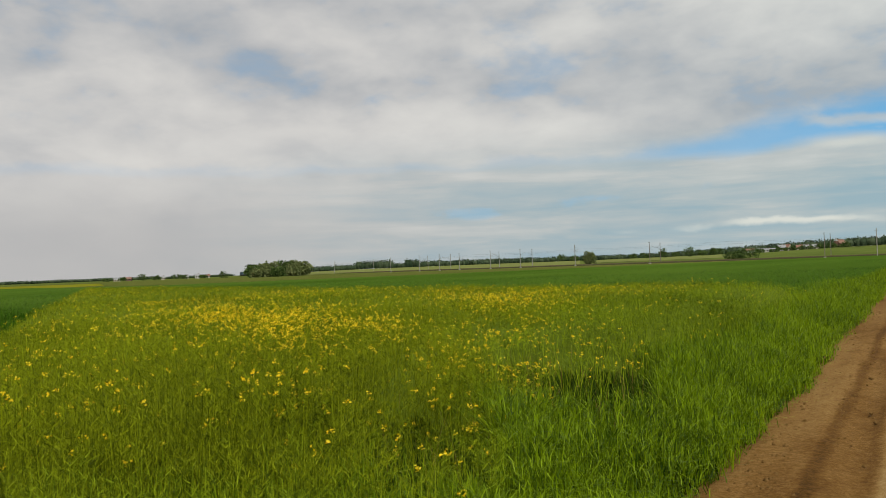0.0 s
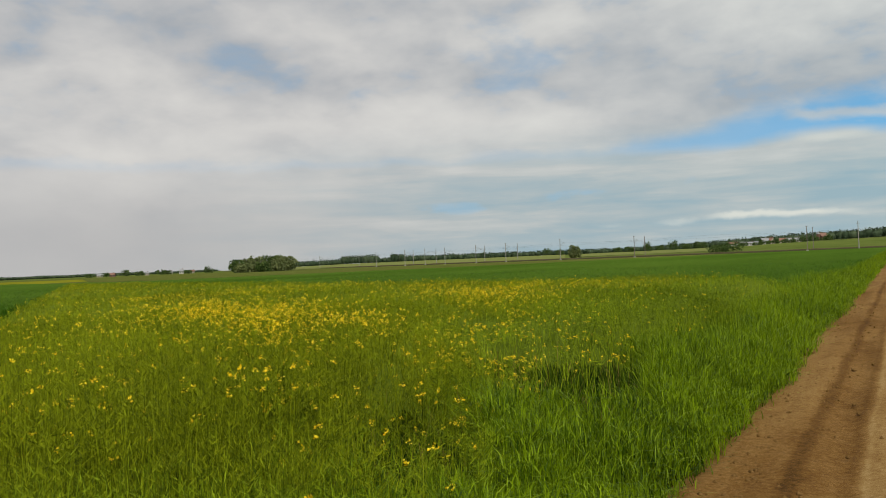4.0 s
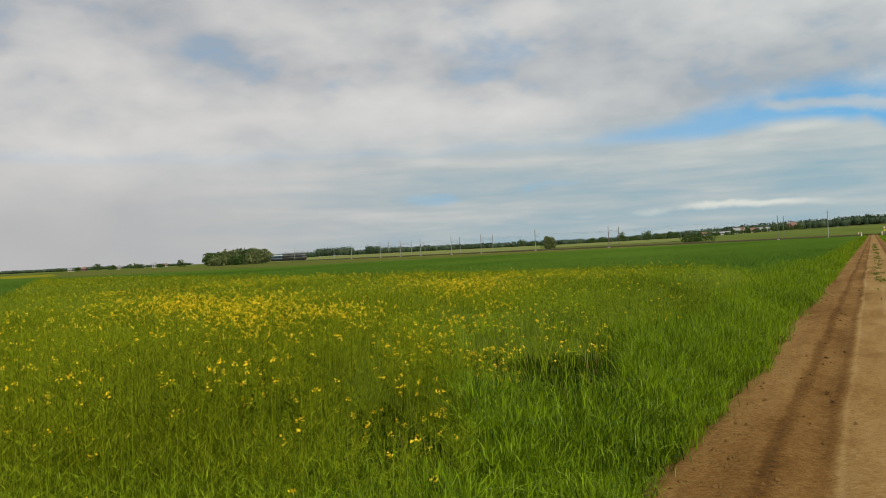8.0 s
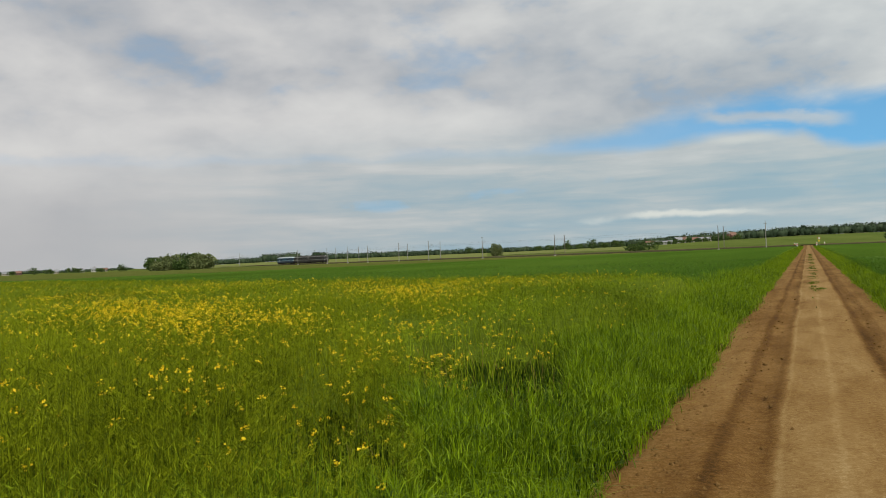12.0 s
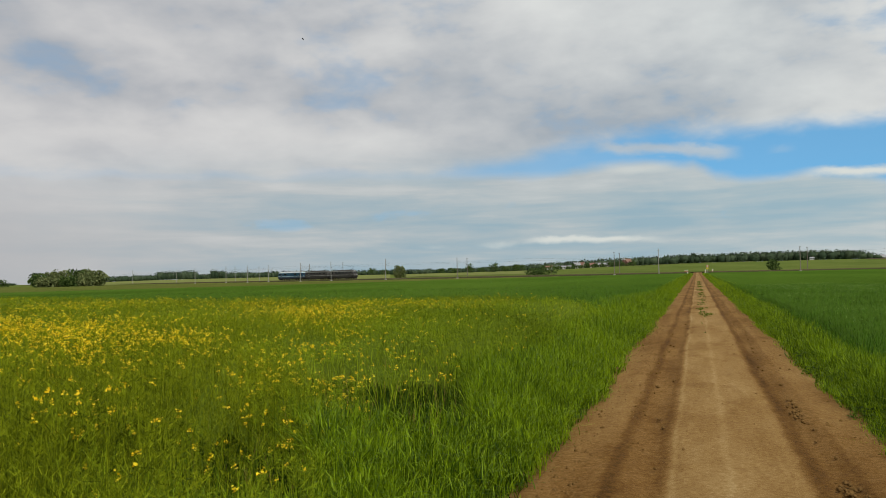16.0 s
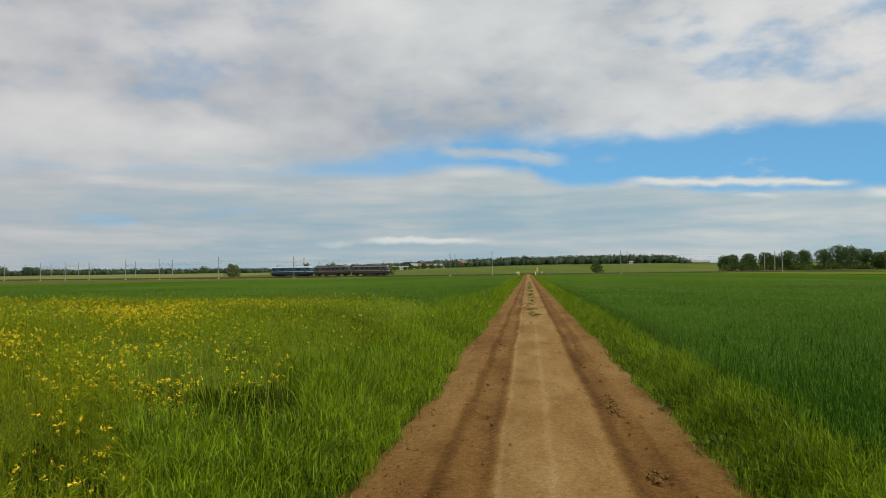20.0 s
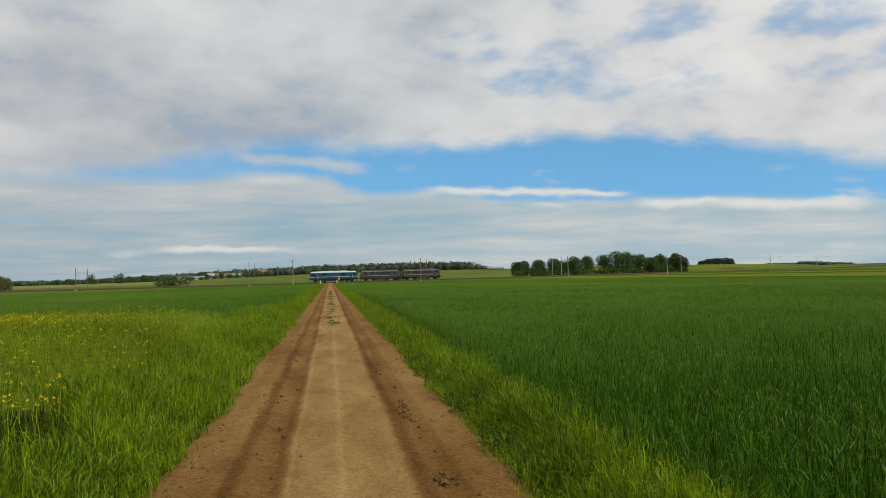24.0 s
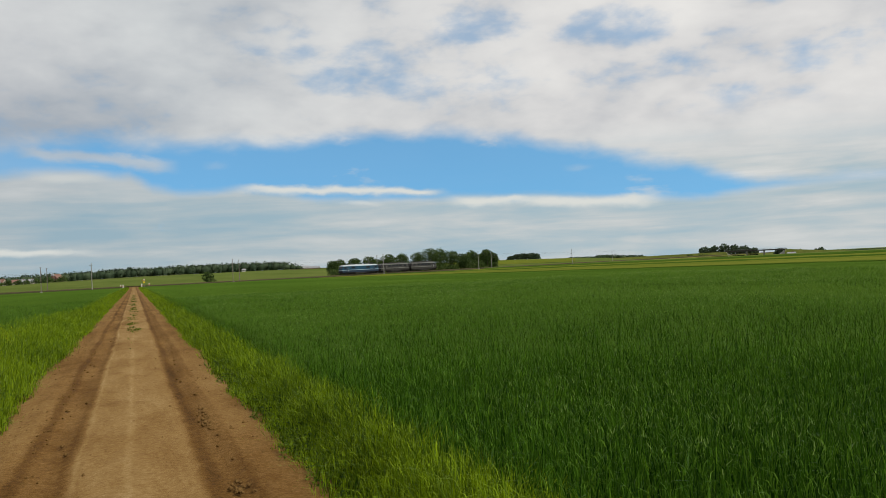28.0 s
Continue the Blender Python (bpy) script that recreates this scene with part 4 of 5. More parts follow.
def make_rape_bed():
    """The closed stand of stems and pods that shows between the tops, from a few metres off."""
    xs, ys = grade(-2.3, -80, 0.11, 1.011), grade(1.0, 58, 0.11, 1.009)
    X, Y = np.meshgrid(xs, ys, indexing="ij")
    r = np.hypot(X, Y)
    Z = rape_height(X, Y) * (0.20 + 0.64 * smooth_step(r, 6.5, 15)) * (1 - 0.9 * smooth_step(hollow(X, Y), 0.0, 0.4)) + 0.035 * rough(X, Y, 2.2) + 0.02 * rough(X, Y, 5.1)
    Z = Z * (0.25 + 0.75 * smooth_step(edge_in(X, Y), 0.3, 1.3))
    n, k = X.shape
    i = np.arange(n * k).reshape(n, k)
    q = np.stack([i[:-1, :-1], i[1:, :-1], i[1:, 1:], i[:-1, 1:]], -1).reshape(-1, 4)
    cx, cy = X.ravel()[q].mean(1), Y.ravel()[q].mean(1)
    ok = inside(RAPE, cx, cy) & (np.hypot(cx, cy) > 6.5) & (hollow(cx, cy) < 0.45) & in_view(cx, cy)
    tagged(sheet("rape_field_bed", np.stack([X, Y, Z], -1), [q[ok]], ["rape_bed"], smooth=True), "tangled green stems deep in the rape field", "crop field", kind="stuff")


def make_rape():
    h = Heap()
    rape_plants(h, 3600, 0, 8.5, (-8, -2.1, -8, 1.0), 3, 2, 3, 1.7, 2)
    rape_plants(h, 12500, 0, 8.5, (-9, -2.1, 0.8, 8.5), 6, 6, 9, 0.95, 1, flower=0.82)
    rape_plants(h, 29000, 8.5, 17, (-17, -2.2, 3, 17), 4, 2, 5, 1.15, 0, 0.45, (0.86, 1.08), 1.0)
    rape_plants(h, 40000, 17, 32, (-32, -2.2, 5, 32), 2, 1, 3, 1.5, 0, 0.70, (0.93, 1.05), 1.2)
    rape_plants(h, 40000, 32, 100, (-80, -18, 16, 58), 2, 0, 2, 2.4, 0, 0.75, (0.95, 1.05), 1.7)
    h.done("rape_plants", ["rape", "petal", "green_rape"], "tall thin rape plants with green pods and scattered yellow flowers", "rapeseed")
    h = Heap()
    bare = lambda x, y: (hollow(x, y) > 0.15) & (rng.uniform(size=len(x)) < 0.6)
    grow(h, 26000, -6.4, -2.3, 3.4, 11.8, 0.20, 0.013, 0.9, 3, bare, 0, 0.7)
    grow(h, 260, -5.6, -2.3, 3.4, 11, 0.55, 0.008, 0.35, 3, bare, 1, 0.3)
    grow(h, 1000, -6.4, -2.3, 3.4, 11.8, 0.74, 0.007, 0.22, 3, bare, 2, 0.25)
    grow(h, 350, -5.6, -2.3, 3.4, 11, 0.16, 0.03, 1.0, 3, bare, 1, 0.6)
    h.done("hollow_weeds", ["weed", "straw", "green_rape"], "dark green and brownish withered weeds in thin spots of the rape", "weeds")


def make_clods():
    """Loose clods and pebbles along the track's ruts."""
    v, f, n = [], [], 0
    octa = np.array([(1, 0, 0), (-1, 0, 0), (0, 1, 0), (0, -1, 0), (0, 0, 1), (0, 0, -0.6)], float)
    tri = np.array([(0, 2, 4), (2, 1, 4), (1, 3, 4), (3, 0, 4), (2, 0, 5), (1, 2, 5), (3, 1, 5), (0, 3, 5)])
    for k in range(3000):
        y = 3.5 + 22 * rng.uniform() ** 1.6
        x = rng.choice([rng.normal(-1.12, 0.14), rng.normal(-0.88, 0.10), rng.normal(1.1, 0.15), rng.uniform(-1.4, 1.4)], p=[0.5, 0.28, 0.12, 0.1])
        if k < 130:         # two heaps of dark clods in the rut
            x, y = (rng.normal(0.90, 0.05), rng.normal(9.8, 0.5)) if k < 90 else (rng.normal(0.86, 0.04), rng.normal(6.5, 0.12))
        s = 0.005 + 0.024 * rng.uniform() ** (2.2 if k < 900 else 4)
        v.append(octa * rng.uniform(0.7, 1.4, (6, 1)) * s + (x, y, 0.043 + s * 0.1))
        f.append(tri + n)
        n += 6
    tagged(sheet("clods", np.concatenate(v), [np.concatenate(f)], ["clod"]), "loose clods of earth and pebbles on the track", "clods", kind="stuff")


make_wheat()
make_verges()
make_weeds()
make_rape_bed()
make_rape()
make_clods()

# ---- trees and shrubs ----
def leaves(centres, sizes, n, leaf, flat=0.8):
    """Leaf clumps on and in a set of lobes."""
    w = np.array(sizes) ** 2
    which = rng.choice(len(centres), n, p=w / w.sum())
    d = rng.normal(size=(n, 3))
    d /= np.linalg.norm(d, axis=1, keepdims=True)
    rad = np.array(sizes)[which] * rng.uniform(0.35, 1.08, n) ** 0.6
    c = np.array(centres)[which] + d * rad[:, None] * (1, 1, flat)
    a = rng.normal(size=(n, 3))
    a /= np.linalg.norm(a, axis=1, keepdims=True)
    s = leaf * rng.uniform(0.6, 1.4, n)
    return strips(c - a * s[:, None] * 0.5, c + a * s[:, None] * 0.5, s, s * 0.6)


def tree(name, place, tall, wide, mat, label, seed, clear=0.12, n=520, leaf=0.55, category="tree", group="", lobes=9):
    """A tapered trunk with limbs and an uneven crown of leaf clumps. clear: part of the height below the crown."""
    global rng
    rng = np.random.default_rng(seed)
    root = new(name)
    root.location = place
    bm = bmesh.new()
    top = tall * 0.72
    sway = rng.normal(0, 0.03, 2) * tall
    rod(bm, (0, 0, -0.3), (sway[0] * 0.5, sway[1] * 0.5, top * 0.5), tall * 0.022, tall * 0.015, 7)
    rod(bm, (sway[0] * 0.5, sway[1] * 0.5, top * 0.5), (sway[0], sway[1], top), tall * 0.015, tall * 0.005, 6)
    cs, ss = [], []
    for k in range(lobes):
        a = k * 2.4 + rng.uniform(-0.4, 0.4)
        u = (k + 0.5) / lobes
        z = tall * (clear + 0.12 + (0.70 - clear) * u ** 0.9)
        bulge = math.sin(math.pi * (0.30 + 0.52 * u)) ** 0.6
        out = wide * 0.5 * bulge * rng.uniform(0.35, 0.72)
        c = (math.cos(a) * out + sway[0] * u, math.sin(a) * out + sway[1] * u, z)
        r = wide * rng.uniform(0.25, 0.36) * (0.75 + 0.4 * bulge)
        r = min(r, (tall - c[2]) * 0.98)
        cs.append(c), ss.append(r)
        rod(bm, (sway[0] * u * 0.5, sway[1] * u * 0.5, z * 0.62), c, tall * 0.008, tall * 0.003, 5)
    part("trunk", bm, "bark", root, "grey-brown trunk and limbs")
    pts, q = leaves(cs, ss, n, leaf)
    pts[:, 2] = np.maximum(pts[:, 2], 0.02)
    crown = sheet("crown", pts, [q], [mat])
    crown.parent = root
    return tagged(root, label, category, group)


def shrub(place, tall, wide, mat, label, seed, n=380, leaf=0.35, group="", category="shrub", name="shrub"):
    return tree(name, place, tall, wide, mat, label, seed, 0.05, n, leaf, category, group, 8)


# willow scrub that hides the train at first
for k, (a, d, h, w) in enumerate(((44.0, 425, 6.0, 6.5), (43.3, 432, 6.4, 7), (42.6, 425, 7.2, 7.5), (41.9, 435, 7.6, 8), (41.2, 428, 7.2, 7.5), (40.6, 432, 6.6, 7.0), (42.3, 418, 4.6, 7), (43.6, 417, 4.2, 6.5), (41.3, 418, 4.4, 7))):
    shrub(at(a - 0.35, d), h * 1.22, w * 1.3, "spring_leaf" if k % 3 else "leaf", "rounded willow shrub in young leaf in the wheat", 20 + k, 700, 0.8, "willow thicket in the field")
shrub(at(20.35, rail_dist(20.35) + 13), 6.8, 5.6, "spring_leaf", "round greyish shrub beside the railway", 40, 900, 0.5)
shrub(at(-4.8, 352), 5.4, 4.2, "leaf", "bushy young tree beyond the railway", 41, 600, 0.45)
shrub(at(45.6, 560), 5.0, 5.5, "leaf", "small green tree at the field's end", 42, 240, 0.6)
for k, (a, d, h, w) in enumerate(((11.2, 470, 4.6, 6), (10.7, 472, 5.4, 6.5), (10.2, 468, 6.2, 7), (9.75, 472, 5.8, 6.5), (10.5, 462, 3.6, 6))):
    shrub(at(a, d), h, w, "leaf", "dark green bush in a clump beyond the railway", 50 + k, 320, 0.5, "bushes beyond the railway")
# field trees between the railway and the villages
for k, (a, d, h, w) in enumerate(((17.4, 780, 5.2, 7), (15.4, 700, 8.6, 7.5), (16.6, 760, 5.5, 9), (14.6, 800, 5, 9), (13.7, 700, 8.8, 9), (12.9, 760, 5.6, 9), (12.2, 760, 7.2, 7), (11.8, 820, 6.6, 9), (22.3, 860, 8.2, 10), (21.4, 870, 6.5, 8))):
    tree("tree", at(a, d), h, w, "leaf", "dark green field tree far beyond the railway", 60 + k, 0.1, 300, 0.75, group="far field trees")
for k, (a, d, h, w) in enumerate(((9.3, 745, 3.4, 9), (8.5, 745, 2.6, 10), (8.2, 770, 4.6, 6), (7.75, 780, 3.4, 8), (7.3, 780, 4.8, 6), (6.75, 790, 4.2, 7), (6.25, 800, 3.6, 8), (5.7, 820, 5.2, 8), (5.1, 900, 6.0, 9), (4.2, 900, 6.2, 9), (4.85, 950, 5.0, 7), (4.45, 952, 4.2, 7), (50.8, 850, 7.5, 9), (49.9, 840, 5, 9), (48.6, 830, 5.5, 11), (48.2, 820, 4.5, 8), (46.9, 800, 4, 8), (52.0, 880, 4.5, 9), (53.0, 900, 3.6, 10))):
    tree("tree", at(a, d), h, w, "leaf", "garden tree among the distant houses", 300 + k, 0.06, 240, 0.8, group="village trees")
# the row of tall trees behind the line
ROW = ((-13.1, 8.6, 5.4), (-13.6, 9.2, 5.2), (-14.6, 9.3, 6.2), (-15.7, 9.9, 5.6), (-16.4, 8.0, 5.4), (-17.0, 10.5, 6.2), (-18.0, 10.7, 6.6), (-19.1, 11.2, 7.0), (-20.0, 12.8, 7.4),
       (-20.7, 12.4, 7.2), (-21.4, 10.8, 6.4), (-22.2, 9.0, 6.4), (-22.9, 10.4, 5.4), (-23.4, 8.4, 5.4), (-23.9, 10.8, 4.4), (-24.3, 8.6, 4.4))
for k, (a, h, w) in enumerate(ROW):
    d = max(418, rail_dist(a) + 18) + 6 * math.sin(k * 2.1)
    tree("tree", at(a, d), h, w * 1.14, "leaf", "tall broad tree in a row behind the railway", 80 + k, 0.20, 2600, 0.36, group="tree row behind the railway", lobes=13)
for k in range(13):
    shrub(at(-13.3 - k * 0.9, max(410, rail_dist(-13.3 - k * 0.9) + 14) + 3 * math.sin(k * 3.3)), 4.2 + 1.0 * math.sin(k * 1.9), 8.2, "leaf", "dense undergrowth bush beneath the tree row", 110 + k, 700, 0.5, "undergrowth of the tree row")
for k, (a, h, w) in enumerate(((-25.5, 3.4, 7), (-26.0, 5.8, 8), (-26.4, 6.6, 9), (-26.9, 6.6, 9), (-27.3, 5.8, 8))):
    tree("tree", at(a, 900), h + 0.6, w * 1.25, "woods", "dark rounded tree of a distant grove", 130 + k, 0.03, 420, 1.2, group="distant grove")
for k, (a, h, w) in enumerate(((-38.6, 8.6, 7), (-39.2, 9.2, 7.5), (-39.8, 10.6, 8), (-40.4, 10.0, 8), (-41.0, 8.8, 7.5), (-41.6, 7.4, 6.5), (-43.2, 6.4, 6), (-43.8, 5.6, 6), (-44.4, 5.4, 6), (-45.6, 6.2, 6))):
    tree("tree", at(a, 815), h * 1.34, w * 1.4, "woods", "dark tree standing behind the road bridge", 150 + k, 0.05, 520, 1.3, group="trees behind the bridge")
for k, a in enumerate((-37.6, -38.4)):
    shrub(at(a, 690), 4.0, 7.5, "leaf", "low dark bush at the foot of the embankment", 170 + k, 220, 0.5, "bushes by the embankment")


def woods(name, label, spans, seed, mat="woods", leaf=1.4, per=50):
    """Far woods as one mass of many crowns; spans: turn from, to, distance, height at each end, rows."""
    global rng
    rng = np.random.default_rng(seed)
    V, F, n = [], [], 0
    for a0, a1, d, h0, h1, rows in spans:
        count = int(abs(a1 - a0) * math.pi / 180 * d / 4.2) + 1
        for row in range(rows):
            for k in range(count):
                u = (k + rng.uniform(0, 1)) / count
                p = at(a0 + (a1 - a0) * u, d + row * 14 + rng.uniform(-5, 5))
                h = (h0 + (h1 - h0) * u) * rng.uniform(0.88, 1.03) * (1 + 0.05 * math.sin(u * 40 + row))
                w = rng.uniform(5.0, 8.0)
                cs = [(p[0], p[1], p[2] + h * f) for f in (0.25, 0.5, 0.75)]
                pts, q = leaves(cs, [w * 0.8, w, min(w * 0.85, h * 0.28)], per, leaf)
                pts[:, 2] = np.clip(pts[:, 2], p[2] - 1, p[2] + h * 1.04)
                V.append(pts), F.append(q + n)
                n += len(pts)
                # the dense inside of the crown
                core = np.array([(math.cos(b) * math.sin(c), math.sin(b) * math.sin(c), math.cos(c)) for c in (0.35, 1.0, 1.6, 2.4) for b in (0, 1.05, 2.09, 3.14, 4.19, 5.24)])
                core = core * rng.uniform(0.85, 1.1, (24, 1)) * (w * 0.7, w * 0.7, h * 0.40) + (p[0], p[1], p[2] + h * 0.40)
                k0 = np.array([(a * 6 + b, a * 6 + (b + 1) % 6, a * 6 + 6 + (b + 1) % 6, a * 6 + 6 + b) for a in range(3) for b in range(6)] + [(0, 1, 2, 3), (0, 3, 4, 5)])
                V.append(core), F.append(k0 + n)
                n += 24
    return tagged(sheet(name, np.concatenate(V), [np.concatenate(F)], [mat]), label, "woods", kind="stuff")


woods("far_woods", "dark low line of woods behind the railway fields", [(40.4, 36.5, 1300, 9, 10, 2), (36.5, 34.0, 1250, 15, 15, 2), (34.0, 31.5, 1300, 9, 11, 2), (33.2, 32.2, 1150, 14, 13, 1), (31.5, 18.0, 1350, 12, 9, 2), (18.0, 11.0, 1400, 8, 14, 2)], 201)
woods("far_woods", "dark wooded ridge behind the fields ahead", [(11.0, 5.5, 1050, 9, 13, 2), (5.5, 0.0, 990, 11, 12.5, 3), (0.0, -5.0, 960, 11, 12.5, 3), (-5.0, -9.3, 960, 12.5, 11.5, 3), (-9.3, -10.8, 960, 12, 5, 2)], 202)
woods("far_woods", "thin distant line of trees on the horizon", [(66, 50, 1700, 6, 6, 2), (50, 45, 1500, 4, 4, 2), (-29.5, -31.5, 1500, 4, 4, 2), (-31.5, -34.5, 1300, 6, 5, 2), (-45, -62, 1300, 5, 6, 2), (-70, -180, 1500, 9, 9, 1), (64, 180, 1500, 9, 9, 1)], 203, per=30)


# ---- buildings ----
def house(place, wide, deep, eaves, ridge, turn, wall, roof, label, chimney=True, panes=3, category="house", group=""):
    root = new("house")
    root.matrix_basis = Matrix.Translation(place) @ pose(0, 0, 0, 0, 0, turn)
    bm = bmesh.new()
    hw, hd = wide / 2, deep / 2
    box(bm, -hw, hw, -hd, hd, -0.5, eaves)
    a = [bm.verts.new(p) for p in ((-hw, -hd, eaves), (-hw, hd, eaves), (-hw, 0, ridge), (hw, -hd, eaves), (hw, hd, eaves), (hw, 0, ridge))]
    bm.faces.new((a[0], a[2], a[1])), bm.faces.new((a[3], a[4], a[5]))
    part("wall", bm, wall, root)
    bm = bmesh.new()
    o, th = 0.4, 0.18
    drop = (ridge - eaves) * o / hd
    for s in (-1, 1):
        q = [(-hw - o, s * (hd + o), eaves - drop), (hw + o, s * (hd + o), eaves - drop), (hw + o, 0, ridge), (-hw - o, 0, ridge)]
        lo = [bm.verts.new((x, y, z + 0.02)) for x, y, z in q]
        hi = [bm.verts.new((x, y, z + th)) for x, y, z in q]
        bm.faces.new(lo), bm.faces.new(hi)
        for k in range(4):
            bm.faces.new((lo[k], lo[(k + 1) % 4], hi[(k + 1) % 4], hi[k]))
    r = part("roof", bm, roof, root)
    if chimney:
        part("chimney", solid(wide * 0.15, wide * 0.15 + 0.6, -0.3, 0.3, ridge - 0.8, ridge + 0.9), "brick_wall", r)
    for k in range(panes):
        x = -hw + wide * (k + 0.5) / panes
        w = part("window", solid(x - 0.55, x + 0.55, -hd - 0.05, -hd + 0.05, eaves * 0.35, eaves * 0.8), "concrete", root)
        part("pane", solid(x - 0.45, x + 0.45, -hd - 0.07, -hd - 0.04, eaves * 0.39, eaves * 0.76), "dark_glass", w)
    return tagged(root, label, category, group)


# villages: left horizon, then the slope beyond the line
FAR_VILLAGE = (
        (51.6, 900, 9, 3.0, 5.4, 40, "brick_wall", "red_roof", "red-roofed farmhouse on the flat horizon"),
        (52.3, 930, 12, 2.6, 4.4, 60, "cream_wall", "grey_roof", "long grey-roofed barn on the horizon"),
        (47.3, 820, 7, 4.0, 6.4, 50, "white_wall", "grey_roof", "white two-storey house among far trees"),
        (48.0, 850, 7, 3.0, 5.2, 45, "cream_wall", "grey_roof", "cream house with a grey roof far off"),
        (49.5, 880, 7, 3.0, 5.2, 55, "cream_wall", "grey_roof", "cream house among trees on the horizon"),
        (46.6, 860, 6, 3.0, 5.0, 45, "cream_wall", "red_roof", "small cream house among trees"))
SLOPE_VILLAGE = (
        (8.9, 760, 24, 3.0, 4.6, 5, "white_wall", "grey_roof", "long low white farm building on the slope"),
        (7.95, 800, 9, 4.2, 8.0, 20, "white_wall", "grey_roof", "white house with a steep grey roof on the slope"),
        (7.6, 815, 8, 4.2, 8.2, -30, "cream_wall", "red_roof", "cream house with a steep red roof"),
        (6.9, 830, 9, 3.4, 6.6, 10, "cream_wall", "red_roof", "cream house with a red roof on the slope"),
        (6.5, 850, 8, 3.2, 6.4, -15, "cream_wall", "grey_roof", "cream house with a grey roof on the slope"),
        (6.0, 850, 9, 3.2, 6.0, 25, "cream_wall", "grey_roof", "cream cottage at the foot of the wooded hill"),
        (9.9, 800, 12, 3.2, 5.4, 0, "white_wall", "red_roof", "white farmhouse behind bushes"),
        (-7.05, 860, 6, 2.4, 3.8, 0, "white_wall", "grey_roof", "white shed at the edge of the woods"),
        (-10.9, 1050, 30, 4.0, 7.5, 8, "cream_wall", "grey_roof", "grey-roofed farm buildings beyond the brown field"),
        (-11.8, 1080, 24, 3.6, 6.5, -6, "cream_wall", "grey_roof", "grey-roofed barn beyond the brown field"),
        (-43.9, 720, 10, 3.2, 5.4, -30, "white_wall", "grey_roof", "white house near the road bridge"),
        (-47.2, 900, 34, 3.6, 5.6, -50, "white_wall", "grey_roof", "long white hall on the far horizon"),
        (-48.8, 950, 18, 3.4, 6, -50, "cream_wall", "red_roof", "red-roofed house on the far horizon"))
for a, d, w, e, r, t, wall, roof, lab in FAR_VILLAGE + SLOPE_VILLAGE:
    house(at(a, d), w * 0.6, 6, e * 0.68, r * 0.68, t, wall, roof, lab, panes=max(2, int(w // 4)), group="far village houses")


def make_church():
    root = new("church")
    root.matrix_basis = Matrix.Translation(at(4.55, 968)) @ pose(0, 0, 0, 0, 0, 62)
    part("nave", solid(-6, 6, -3.5, 3.5, -0.5, 5.5), "brick_wall", root)
    bm = bmesh.new()
    v = [bm.verts.new(p) for p in ((-6.3, -3.8, 5.3), (6.3, -3.8, 5.3), (6.3, 3.8, 5.3), (-6.3, 3.8, 5.3), (-6.3, 0, 9), (6.3, 0, 9))]
    for f in ((0, 1, 5, 4), (2, 3, 4, 5), (1, 2, 5), (3, 0, 4), (0, 3, 2, 1)):
        bm.faces.new([v[i] for i in f])
    part("roof", bm, "red_roof", root)
    part("tower", solid(-8.6, -6, -1.3, 1.3, -0.5, 7.6), "brick_wall", root)
    bm = bmesh.new()
    box(bm, -8.8, -5.8, -1.5, 1.5, 7.6, 10.8, 1.4)
    part("spire", bm, "grey_roof", root)
    for k in range(4):
        part("window", solid(-4.5 + k * 2.7, -3.7 + k * 2.7, -3.6, -3.45, 1.5, 4.4), "dark_glass", root)
    tagged(root, "red brick church with a spire before the woods", "church")


make_church()


